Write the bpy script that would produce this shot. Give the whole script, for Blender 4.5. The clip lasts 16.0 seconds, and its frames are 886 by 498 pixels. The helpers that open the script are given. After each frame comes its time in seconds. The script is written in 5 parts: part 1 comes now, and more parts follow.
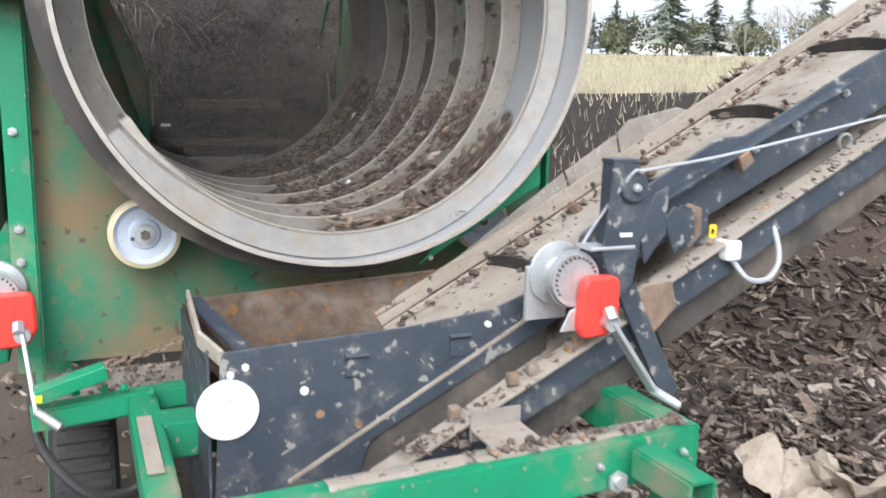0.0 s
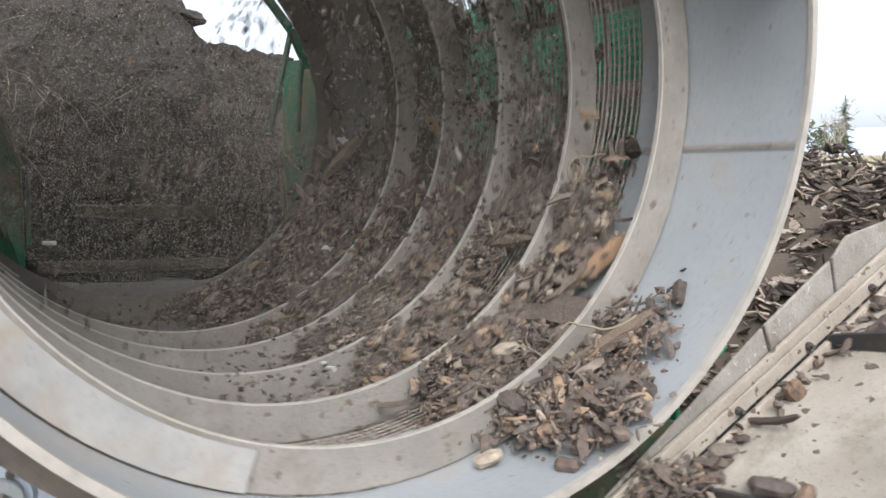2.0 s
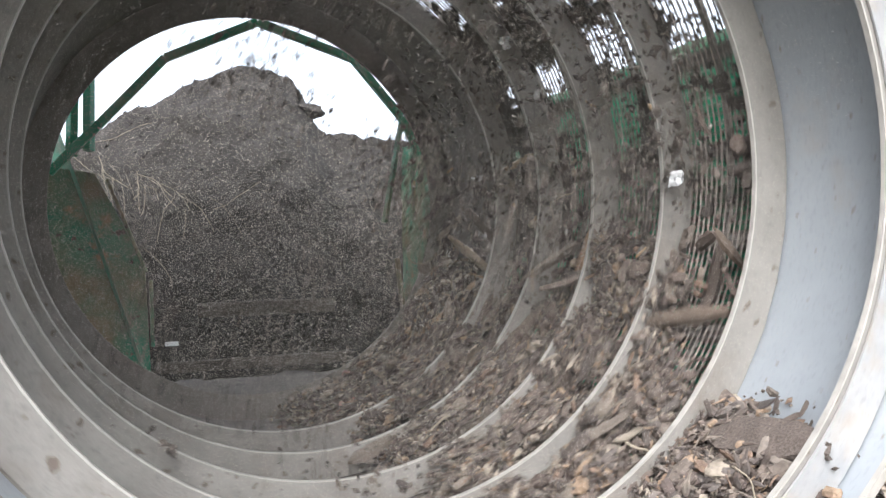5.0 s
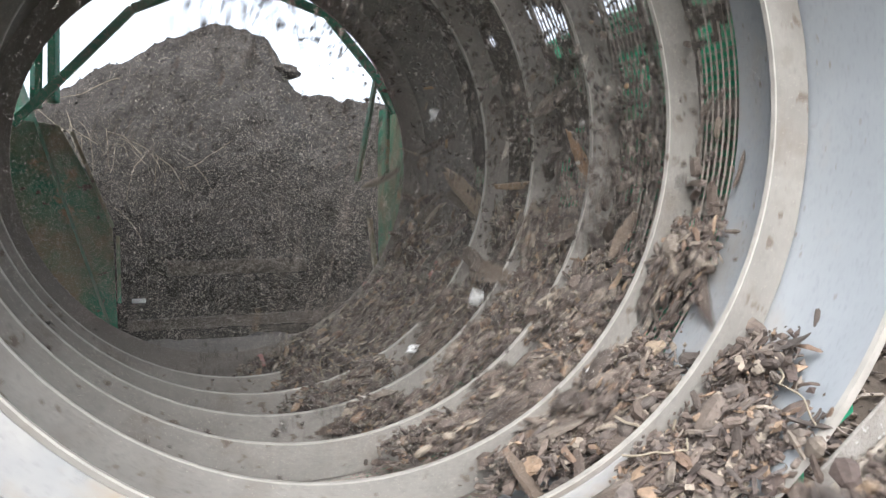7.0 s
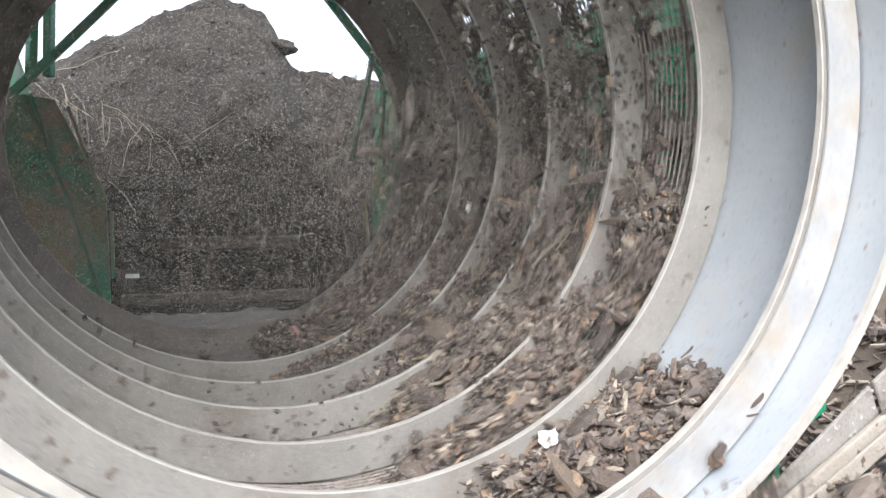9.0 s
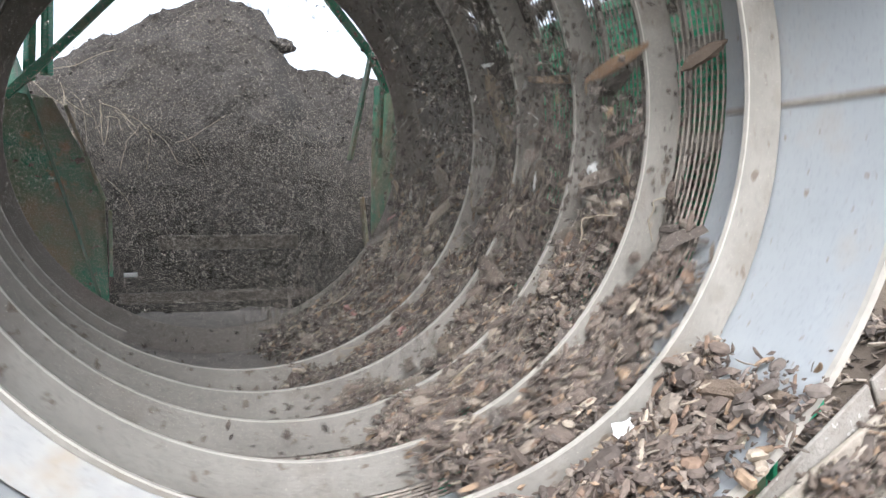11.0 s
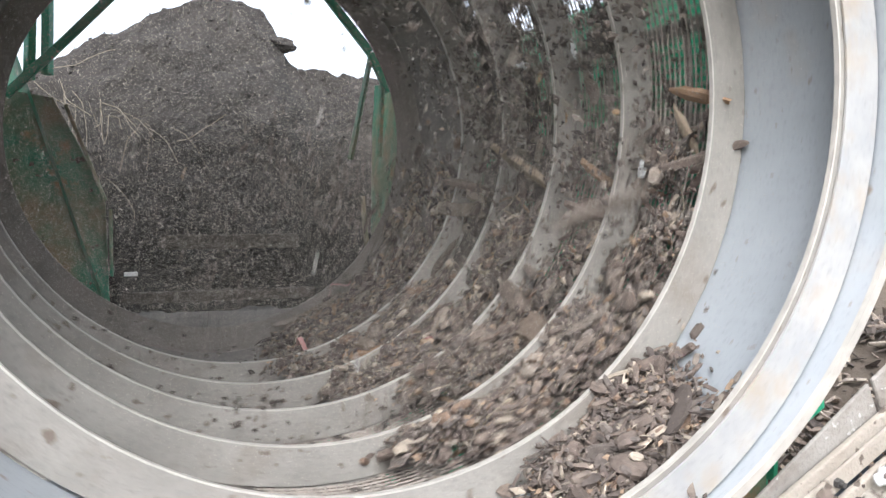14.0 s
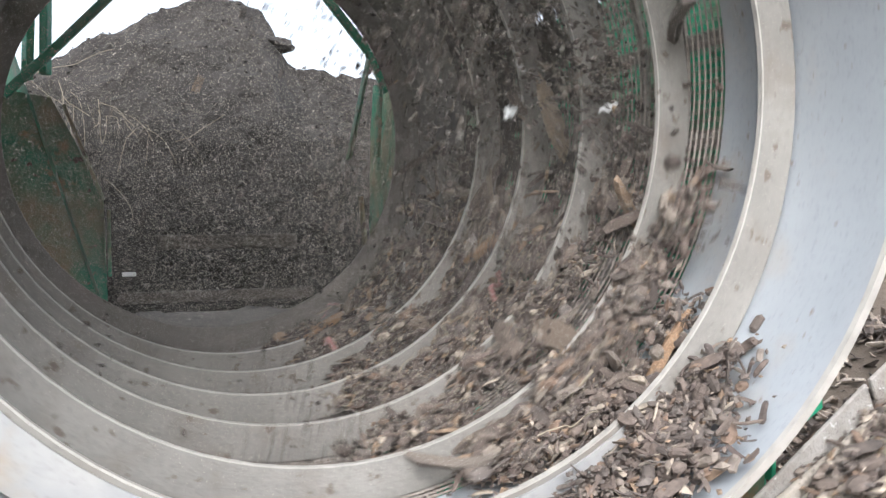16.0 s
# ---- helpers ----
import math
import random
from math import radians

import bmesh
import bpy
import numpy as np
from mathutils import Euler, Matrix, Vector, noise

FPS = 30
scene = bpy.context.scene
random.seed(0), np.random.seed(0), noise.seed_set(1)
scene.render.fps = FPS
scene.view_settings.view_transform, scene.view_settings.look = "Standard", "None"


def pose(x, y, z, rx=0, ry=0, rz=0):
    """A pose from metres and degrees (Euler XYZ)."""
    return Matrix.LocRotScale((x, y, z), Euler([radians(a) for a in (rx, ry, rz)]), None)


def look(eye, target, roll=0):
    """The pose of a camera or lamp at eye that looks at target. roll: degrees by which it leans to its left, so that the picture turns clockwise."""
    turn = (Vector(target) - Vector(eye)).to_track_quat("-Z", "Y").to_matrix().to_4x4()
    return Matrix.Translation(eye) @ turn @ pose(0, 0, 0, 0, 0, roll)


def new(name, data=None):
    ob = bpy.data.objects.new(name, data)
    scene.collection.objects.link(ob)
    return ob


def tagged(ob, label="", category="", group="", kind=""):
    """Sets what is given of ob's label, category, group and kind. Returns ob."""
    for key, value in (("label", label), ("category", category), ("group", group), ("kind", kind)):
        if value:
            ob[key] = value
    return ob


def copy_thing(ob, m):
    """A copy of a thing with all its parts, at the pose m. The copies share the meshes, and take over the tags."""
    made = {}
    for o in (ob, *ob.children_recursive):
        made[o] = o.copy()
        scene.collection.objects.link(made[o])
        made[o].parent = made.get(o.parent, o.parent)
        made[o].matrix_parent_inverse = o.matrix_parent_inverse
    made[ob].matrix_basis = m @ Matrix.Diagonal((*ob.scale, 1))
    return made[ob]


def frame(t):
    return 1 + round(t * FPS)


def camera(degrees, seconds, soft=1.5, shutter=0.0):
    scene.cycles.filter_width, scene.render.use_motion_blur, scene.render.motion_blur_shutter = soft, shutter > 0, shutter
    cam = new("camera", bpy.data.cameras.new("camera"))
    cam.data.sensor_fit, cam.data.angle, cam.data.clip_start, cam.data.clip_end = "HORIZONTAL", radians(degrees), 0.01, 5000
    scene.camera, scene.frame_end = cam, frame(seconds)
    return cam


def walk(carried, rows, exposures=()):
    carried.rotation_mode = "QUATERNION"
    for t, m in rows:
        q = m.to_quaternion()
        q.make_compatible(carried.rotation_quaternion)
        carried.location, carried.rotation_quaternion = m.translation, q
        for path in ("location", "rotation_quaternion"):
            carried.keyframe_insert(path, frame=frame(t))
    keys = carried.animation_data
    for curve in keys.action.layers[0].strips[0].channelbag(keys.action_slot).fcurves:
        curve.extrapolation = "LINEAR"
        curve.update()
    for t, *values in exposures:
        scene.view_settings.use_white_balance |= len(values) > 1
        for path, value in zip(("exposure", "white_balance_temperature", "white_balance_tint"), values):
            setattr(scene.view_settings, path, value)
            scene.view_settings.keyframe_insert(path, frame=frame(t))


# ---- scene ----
ZC = 1.85          # height of the drum's axis
R = 0.76           # drum radius, a five-foot screen
H = 0.0803          # height of the spiral flight
PITCH = 0.2954      # spiral pitch
TURN = 81.063       # degrees per second
START = 206.82     # angle of the flight's front end at the start
BELT_K = 0.554     # slope of the overs conveyor
BELT_V = 0.628     # belt speed along x


# ---- camera ----
PATH = [
    (0.0, -0.726, -2.335, 1.597, -23.30, -10.76, -1.48),
    (0.5, -0.725, -1.944, 1.604, -23.92, -9.12, -1.11),
    (1.0, -0.678, -1.594, 1.619, -25.33, -9.08, -0.71),
    (1.5, -0.626, -1.292, 1.651, -26.06, -6.58, -0.92),
    (2.0, -0.604, -1.020, 1.588, -30.36, -4.12, -1.06),
    (2.5, -0.507, -0.911, 1.593, -30.52, -3.82, -1.44),
    (3.0, -0.495, -0.867, 1.596, -29.56, -4.07, -1.91),
    (3.5, -0.459, -0.864, 1.601, -28.29, -4.47, -1.69),
    (3.8, -0.465, -0.869, 1.637, -25.20, -1.67, 0.76),
    (4.2, -0.499, -0.913, 1.652, -22.18, 0.85, 1.94),
    (6.5, -0.411, -0.927, 1.619, -20.80, -0.84, 1.38),
    (7.0, -0.423, -0.910, 1.586, -22.19, -1.08, 1.08),
    (7.5, -0.424, -0.925, 1.599, -22.31, -2.19, -0.29),
    (8.0, -0.414, -0.936, 1.619, -21.96, -3.06, -0.17),
    (8.5, -0.414, -0.936, 1.619, -22.23, -2.91, -0.17),
    (9.0, -0.414, -0.936, 1.619, -22.34, -2.91, -0.17),
    (9.5, -0.414, -0.936, 1.619, -22.38, -2.87, -0.17),
    (12.0, -0.414, -0.936, 1.619, -22.46, -3.06, -0.17),
    (14.6, -0.414, -0.936, 1.619, -22.42, -3.03, -0.17),
    (16.0, -0.414, -0.936, 1.619, -22.53, -3.03, -0.17),
]
cam = camera(54.89, 16.0, soft=1.5, shutter=0.3)
walk(cam, [(t, pose(x, y, z, 90 + pitch, roll, yaw)) for t, x, y, z, yaw, pitch, roll in PATH],
     exposures=[(0.0, 1.12, 6000, 11), (1.2, 1.02, 6050, 10), (2.0, 1.15, 6050, 10), (3.0, 1.72, 6000, 10), (4.2, 1.75, 5880, 10), (6.5, 1.65, 5900, 10), (7.0, 1.6, 5950, 10), (8.0, 1.85, 5900, 10), (9.5, 1.74, 5880, 10), (13.0, 1.78, 5880, 10), (16.0, 1.62, 5880, 10)])

# ---- world and light: bright overcast ----
world = bpy.data.worlds.new("overcast_sky")
scene.world = world
world.use_nodes = True
wn = world.node_tree
sky = wn.nodes.new("ShaderNodeTexSky")
sky.sky_type, sky.sun_disc = "NISHITA", False
sky.sun_elevation, sky.sun_rotation = radians(45), radians(206)
sky.air_density, sky.dust_density = 1.0, 4.0
pale = wn.nodes.new("ShaderNodeHueSaturation")
pale.inputs["Saturation"].default_value = 0.25
wn.links.new(sky.outputs[0], pale.inputs["Color"])
bg = wn.nodes["Background"]
wn.links.new(pale.outputs[0], bg.inputs["Color"])
bg.inputs["Strength"].default_value = 0.15
sun_data = bpy.data.lights.new("sun", "SUN")
sun_data.energy, sun_data.angle, sun_data.color = 0.8, radians(40), (1.0, 0.98, 0.95)
sun = new("sun", sun_data)
sun.matrix_world = look((-2.6, -5.2, 6.5), (0, 0.5, 1))


# ---- materials ----
def material(name, c1, c2, rough=0.7, metal=0.0, scale=8.0, fine=120.0, bump=0.3, dirt=None, dirt_amount=0.5, dirt_scale=3.0,
             stretch=(1, 1, 1), random=0.0, rust=None, rust_amount=0.35, specks=None, speck_scale=45.0, speck_amount=0.3):
    """Two-scale mottled surface with optional dust and rust patches and fine relief."""
    m = bpy.data.materials.new(name)
    m.use_nodes = True
    nt = m.node_tree
    n, l = nt.nodes, nt.links
    b = n["Principled BSDF"]
    co = n.new("ShaderNodeTexCoord")
    mp = n.new("ShaderNodeMapping")
    mp.inputs["Scale"].default_value = stretch
    l.new(co.outputs["Object"], mp.inputs["Vector"])

    def tex(s, detail=6.0, rgh=0.6):
        t = n.new("ShaderNodeTexNoise")
        t.inputs["Scale"].default_value, t.inputs["Detail"].default_value, t.inputs["Roughness"].default_value = s, detail, rgh
        l.new(mp.outputs[0], t.inputs["Vector"])
        return t.outputs["Fac"]

    def ramp(src, a, z):
        r = n.new("ShaderNodeMapRange")
        r.inputs["From Min"].default_value, r.inputs["From Max"].default_value = a, z
        l.new(src, r.inputs["Value"])
        return r.outputs[0]

    def mix(fac, a, z):
        x = n.new("ShaderNodeMix")
        x.data_type = "RGBA"
        l.new(fac, x.inputs["Factor"])
        for sock, val in ((x.inputs[6], a), (x.inputs[7], z)):
            if isinstance(val, tuple):
                sock.default_value = (*val, 1)
            else:
                l.new(val, sock)
        return x.outputs[2]

    col = mix(ramp(tex(scale), 0.35, 0.65), c1, c2)
    grain = tex(fine, 3.0, 0.7)
    col = mix(ramp(grain, 0.55, 0.95), col, tuple(0.55 * v for v in c1))
    if rust:
        col = mix(ramp(tex(dirt_scale * 2.3, 8.0, 0.7), 0.72 - rust_amount * 0.4, 0.82 - rust_amount * 0.4), col, rust)
    if dirt:
        d = ramp(tex(dirt_scale, 8.0, 0.65), 0.78 - dirt_amount * 0.5, 1.0 - dirt_amount * 0.5)
        col = mix(d, col, dirt)
    if specks:
        col = mix(ramp(tex(speck_scale, 2.0, 0.5), 0.76 - speck_amount * 0.4, 0.80 - speck_amount * 0.4), col, specks)
    if random:
        info = n.new("ShaderNodeObjectInfo")
        hsv = n.new("ShaderNodeHueSaturation")
        l.new(col, hsv.inputs["Color"])
        r = n.new("ShaderNodeMapRange")
        r.inputs["To Min"].default_value, r.inputs["To Max"].default_value = 1 - random, 1 + random
        l.new(info.outputs["Random"], r.inputs["Value"])
        l.new(r.outputs[0], hsv.inputs["Value"])
        col = hsv.outputs[0]
    l.new(col, b.inputs["Base Color"])
    b.inputs["Roughness"].default_value, b.inputs["Metallic"].default_value = rough, metal
    if bump:
        bp = n.new("ShaderNodeBump")
        bp.inputs["Strength"].default_value, bp.inputs["Distance"].default_value = bump, 0.01
        l.new(grain, bp.inputs["Height"])
        l.new(bp.outputs[0], b.inputs["Normal"])
    return m


def chip_material(name, shades):
    """Wood and stone bits: the colour of each piece is picked at random from a row of shades."""
    m = bpy.data.materials.new(name)
    m.use_nodes = True
    n, l = m.node_tree.nodes, m.node_tree.links
    b = n["Principled BSDF"]
    geo, info, add, fr = n.new("ShaderNodeNewGeometry"), n.new("ShaderNodeObjectInfo"), n.new("ShaderNodeMath"), n.new("ShaderNodeMath")
    add.operation, fr.operation = "ADD", "FRACT"
    l.new(geo.outputs["Random Per Island"], add.inputs[0])
    l.new(info.outputs["Random"], add.inputs[1])
    l.new(add.outputs[0], fr.inputs[0])
    ramp = n.new("ShaderNodeValToRGB")
    ramp.color_ramp.interpolation = "CONSTANT"
    els = ramp.color_ramp.elements
    while len(els) < len(shades):
        els.new(0.5)
    for i, c in enumerate(shades):
        els[i].position, els[i].color = i / len(shades), (*c, 1)
    l.new(fr.outputs[0], ramp.inputs[0])
    co, tx = n.new("ShaderNodeTexCoord"), n.new("ShaderNodeTexNoise")
    tx.inputs["Scale"].default_value, tx.inputs["Detail"].default_value = 60.0, 6.0
    l.new(co.outputs["Object"], tx.inputs["Vector"])
    mul = n.new("ShaderNodeMix")
    mul.data_type, mul.blend_type = "RGBA", "MULTIPLY"
    mul.inputs["Factor"].default_value = 0.8
    gr = n.new("ShaderNodeMapRange")
    gr.inputs["From Min"].default_value, gr.inputs["From Max"].default_value = 0.3, 0.7
    gr.inputs["To Min"].default_value, gr.inputs["To Max"].default_value = 0.5, 1.25
    l.new(tx.outputs["Fac"], gr.inputs["Value"])
    l.new(ramp.outputs[0], mul.inputs[6])
    l.new(gr.outputs[0], mul.inputs[7])
    l.new(mul.outputs[2], b.inputs["Base Color"])
    b.inputs["Roughness"].default_value = 0.85
    bp = n.new("ShaderNodeBump")
    bp.inputs["Strength"].default_value, bp.inputs["Distance"].default_value = 0.5, 0.01
    l.new(tx.outputs["Fac"], bp.inputs["Height"])
    l.new(bp.outputs[0], b.inputs["Normal"])
    return m


DUST = (0.36, 0.30, 0.235)
RUST = (0.26, 0.11, 0.05)
GREEN = material("green_paint", (0.012, 0.27, 0.125), (0.02, 0.21, 0.105), 0.45, dirt=(0.28, 0.23, 0.16), dirt_amount=0.55, rust=RUST, rust_amount=0.12, scale=3, dirt_scale=4, bump=0.15, specks=(0.30, 0.26, 0.20), speck_scale=40, speck_amount=0.2)
GREEN_DIRTY = material("muddy_green_paint", (0.02, 0.22, 0.115), (0.03, 0.16, 0.09), 0.6, dirt=(0.20, 0.14, 0.075), dirt_amount=0.78, rust=(0.28, 0.15, 0.06), rust_amount=0.34, scale=3, dirt_scale=2.6, bump=0.3, specks=(0.10, 0.075, 0.05), speck_scale=28, speck_amount=0.24)
NAVY = material("navy_paint", (0.036, 0.047, 0.062), (0.056, 0.068, 0.084), 0.5, dirt=(0.15, 0.15, 0.145), dirt_amount=0.5, rust=RUST, rust_amount=0.18, scale=5, dirt_scale=13, bump=0.15, specks=(0.27, 0.26, 0.24), speck_scale=26, speck_amount=0.27)
SHELL = material("polished_shell_steel", (0.295, 0.308, 0.312), (0.35, 0.363, 0.367), 0.5, 0.2, scale=3, dirt=(0.36, 0.315, 0.255), dirt_amount=0.46, dirt_scale=3.2, bump=0.08, specks=(0.22, 0.18, 0.14), speck_scale=55, speck_amount=0.16)
FLIGHT = material("dusty_flight_steel", (0.195, 0.177, 0.151), (0.26, 0.237, 0.205), 0.75, 0.0, scale=5, fine=90, dirt=(0.165, 0.135, 0.104), dirt_amount=0.52, dirt_scale=7, bump=0.45, specks=(0.13, 0.10, 0.075), speck_scale=38, speck_amount=0.26)
WORN = material("worn_bright_steel", (0.30, 0.295, 0.285), (0.38, 0.36, 0.33), 0.55, 0.2, scale=14, dirt=(0.33, 0.265, 0.19), dirt_amount=0.58, dirt_scale=10, bump=0.1)
EDGE = material("ground_edge_steel", (0.36, 0.33, 0.285), (0.47, 0.43, 0.37), 0.5, 0.2, scale=20, bump=0.05)
BLACK = material("black_steel", (0.055, 0.05, 0.045), (0.08, 0.07, 0.06), 0.7, scale=6, dirt=(0.20, 0.165, 0.13), dirt_amount=0.55)
WIRE = material("screen_wire", (0.20, 0.17, 0.14), (0.27, 0.23, 0.19), 0.6, 0.4, scale=30, bump=0.0)
BELT = material("dusty_rubber_belt", (0.28, 0.24, 0.195), (0.38, 0.34, 0.285), 0.85, scale=5, dirt=(0.17, 0.13, 0.095), dirt_amount=0.5, dirt_scale=6, bump=0.5, specks=(0.10, 0.078, 0.06), speck_scale=30, speck_amount=0.3)
BOARD = material("muddy_steel_board", (0.22, 0.195, 0.165), (0.31, 0.28, 0.245), 0.8, scale=9, dirt=(0.15, 0.115, 0.085), dirt_amount=0.5, dirt_scale=8, bump=0.5, specks=(0.42, 0.39, 0.35), speck_scale=60, speck_amount=0.2)
STRIP = material("dusty_flashing", (0.36, 0.315, 0.26), (0.30, 0.255, 0.205), 0.85, scale=9, dirt=(0.18, 0.14, 0.105), dirt_amount=0.4, dirt_scale=8, bump=0.5, specks=(0.11, 0.085, 0.065), speck_scale=40, speck_amount=0.28)
RUSTY = material("rusty_plate", (0.15, 0.10, 0.07), (0.24, 0.175, 0.125), 0.8, scale=14, dirt=(0.27, 0.24, 0.205), dirt_amount=0.58, dirt_scale=12, bump=0.35, specks=(0.33, 0.16, 0.06), speck_scale=45, speck_amount=0.3)
RED = material("red_plastic", (0.80, 0.055, 0.04), (0.74, 0.06, 0.045), 0.4, scale=6, dirt=(0.5, 0.28, 0.22), dirt_amount=0.12, bump=0.03)
ZINC = material("zinc_steel", (0.50, 0.52, 0.52), (0.60, 0.62, 0.62), 0.38, 0.6, scale=12, dirt=(0.35, 0.31, 0.26), dirt_amount=0.3, dirt_scale=14, bump=0.05)
WHEEL = material("grey_wheel_paint", (0.42, 0.47, 0.55), (0.50, 0.54, 0.60), 0.5, scale=9, dirt=(0.4, 0.37, 0.31), dirt_amount=0.25, dirt_scale=15, bump=0.05)
TYRE = material("cream_polyurethane", (0.60, 0.54, 0.36), (0.52, 0.45, 0.28), 0.5, scale=9, dirt=(0.3, 0.25, 0.17), dirt_amount=0.3, dirt_scale=15)
WHITE = material("white_plastic", (0.80, 0.79, 0.76), (0.74, 0.73, 0.70), 0.5, scale=9, dirt=(0.5, 0.46, 0.4), dirt_amount=0.12, dirt_scale=14, bump=0.03)
YELLOW = material("yellow_sticker", (0.85, 0.62, 0.03), (0.8, 0.58, 0.03), 0.5, bump=0.0)
INK = material("black_ink", (0.02, 0.02, 0.02), (0.03, 0.03, 0.03), 0.6, bump=0.0)
RUBBER = material("black_rubber", (0.022, 0.022, 0.022), (0.035, 0.033, 0.03), 0.7, scale=8, dirt=(0.13, 0.10, 0.075), dirt_amount=0.35)
CABLE = material("braided_cable", (0.42, 0.44, 0.46), (0.52, 0.53, 0.54), 0.5, 0.3, fine=400, bump=0.3)
SOIL = material("dark_topsoil", (0.025, 0.0205, 0.0165), (0.038, 0.0315, 0.0255), 0.95, scale=7, fine=60, bump=0.9, dirt=(0.07, 0.058, 0.047), dirt_amount=0.3, dirt_scale=10)
GROUND = material("yard_dirt", (0.075, 0.057, 0.042), (0.12, 0.093, 0.069), 0.95, scale=0.9, fine=40, bump=0.8, dirt=(0.085, 0.065, 0.048), dirt_amount=0.5, dirt_scale=1.6)
GRASS = material("pasture", (0.26, 0.27, 0.13), (0.40, 0.36, 0.23), 0.95, scale=0.08, fine=6, bump=0.4, dirt=(0.14, 0.2, 0.055), dirt_amount=0.4, dirt_scale=0.03)
STRAW = material("dry_grass", (0.42, 0.37, 0.27), (0.34, 0.30, 0.21), 0.95, scale=4, bump=0)
# Needle green is lightened and greyed so that it carries distance haze.
NEEDLE = material("haze_paled_needles", (0.17, 0.20, 0.165), (0.21, 0.225, 0.185), 0.9, scale=2, bump=0, random=0.3)
BARK = material("tree_bark", (0.10, 0.075, 0.055), (0.14, 0.11, 0.085), 0.9, scale=6)
LEAF = material("olive_leaves", (0.10, 0.115, 0.06), (0.12, 0.12, 0.075), 0.9, scale=2, bump=0, random=0.3)
DRIED = material("dried_soil_cake", (0.062, 0.052, 0.042), (0.098, 0.083, 0.067), 0.95, scale=9, fine=70, bump=0.8, dirt=(0.045, 0.037, 0.03), dirt_amount=0.5, dirt_scale=8)
MURK = material("soil_caked_steel", (0.17, 0.15, 0.128), (0.22, 0.195, 0.168), 0.9, scale=6, dirt=(0.075, 0.062, 0.05), dirt_amount=0.5, dirt_scale=6, bump=0.3)
TWIG = material("bare_twigs", (0.30, 0.26, 0.22), (0.22, 0.19, 0.16), 0.9, scale=2, bump=0)
ROOT = material("pale_roots", (0.24, 0.20, 0.14), (0.32, 0.265, 0.19), 0.9, scale=20, bump=0)
# Distance haze is mixed into this base colour as pale blue.
HILL = material("haze_tinted_hill", (0.36, 0.43, 0.52), (0.42, 0.48, 0.56), 1.0, scale=0.01, fine=0.1, bump=0)
HOUSE = material("pale_siding", (0.7, 0.7, 0.68), (0.62, 0.62, 0.6), 0.8, scale=1, bump=0)
ROOF = material("grey_roofing", (0.22, 0.22, 0.23), (0.28, 0.28, 0.28), 0.8, scale=1, bump=0)
PAPER = material("crumpled_paper", (0.40, 0.34, 0.27), (0.32, 0.265, 0.205), 0.8, scale=7, fine=40, bump=0.4)
CHIPS = chip_material("wood_chips", [(0.109, 0.080, 0.062), (0.147, 0.112, 0.087), (0.084, 0.064, 0.052), (0.210, 0.169, 0.131), (0.123, 0.091, 0.071), (0.183, 0.121, 0.082), (0.077, 0.059, 0.047), (0.161, 0.121, 0.094), (0.179, 0.145, 0.115), (0.129, 0.097, 0.076), (0.101, 0.078, 0.062), (0.154, 0.120, 0.094), (0.117, 0.088, 0.069), (0.337, 0.276, 0.209), (0.093, 0.067, 0.054), (0.138, 0.105, 0.083), (0.105, 0.083, 0.068), (0.281, 0.193, 0.124), (0.127, 0.103, 0.086), (0.147, 0.119, 0.099)])
PLANKS = chip_material("split_wood", [(0.17, 0.125, 0.09), (0.30, 0.185, 0.105), (0.12, 0.092, 0.073), (0.34, 0.26, 0.18), (0.20, 0.16, 0.125), (0.14, 0.105, 0.08)])
FLECKS = chip_material("dry_flecks", [(0.20, 0.17, 0.14), (0.30, 0.26, 0.21), (0.16, 0.13, 0.105), (0.42, 0.38, 0.32), (0.24, 0.19, 0.14), (0.36, 0.24, 0.13), (0.55, 0.52, 0.47)])
DUST_FLAKE = material("dust_flakes", (0.36, 0.32, 0.27), (0.43, 0.385, 0.325), 1.0, bump=0)
CRUMBS = chip_material("soil_crumbs", [(0.075, 0.058, 0.046), (0.10, 0.08, 0.063), (0.055, 0.044, 0.036), (0.13, 0.102, 0.08), (0.085, 0.067, 0.053), (0.17, 0.14, 0.11)])
PINK = material("faded_pink_ribbon", (0.36, 0.17, 0.15), (0.30, 0.16, 0.14), 0.7, scale=20, dirt=(0.2, 0.15, 0.11), dirt_amount=0.4, dirt_scale=30)
MULCH = chip_material("bark_mulch", [(0.077, 0.058, 0.045), (0.176, 0.135, 0.104), (0.054, 0.041, 0.033), (0.257, 0.205, 0.162), (0.095, 0.072, 0.056), (0.338, 0.27, 0.209), (0.081, 0.063, 0.05), (0.209, 0.155, 0.115), (0.068, 0.052, 0.042), (0.405, 0.338, 0.27)])


# ---- mesh helpers ----
def part(name, bm, mat, parent=None, label="", smooth=False):
    me = bpy.data.meshes.new(name)
    bm.to_mesh(me)
    bm.free()
    me.materials.append(mat)
    if smooth:
        me.shade_smooth()
    ob = new(name, me)
    ob.parent = parent
    if label:
        ob["label"] = label
    return ob


def raw(name, verts, faces, mat, parent=None, label="", smooth=False):
    me = bpy.data.meshes.new(name)
    me.from_pydata(verts, [], faces)
    me.update()
    me.materials.append(mat)
    if smooth:
        me.shade_smooth()
    ob = new(name, me)
    ob.parent = parent
    if label:
        ob["label"] = label
    return ob


def thing(name, label, category, at=(0, 0, 0), group="", kind=""):
    e = new(name)
    e.empty_display_size = 0.1
    e.location = at
    return tagged(e, label, category, group, kind)


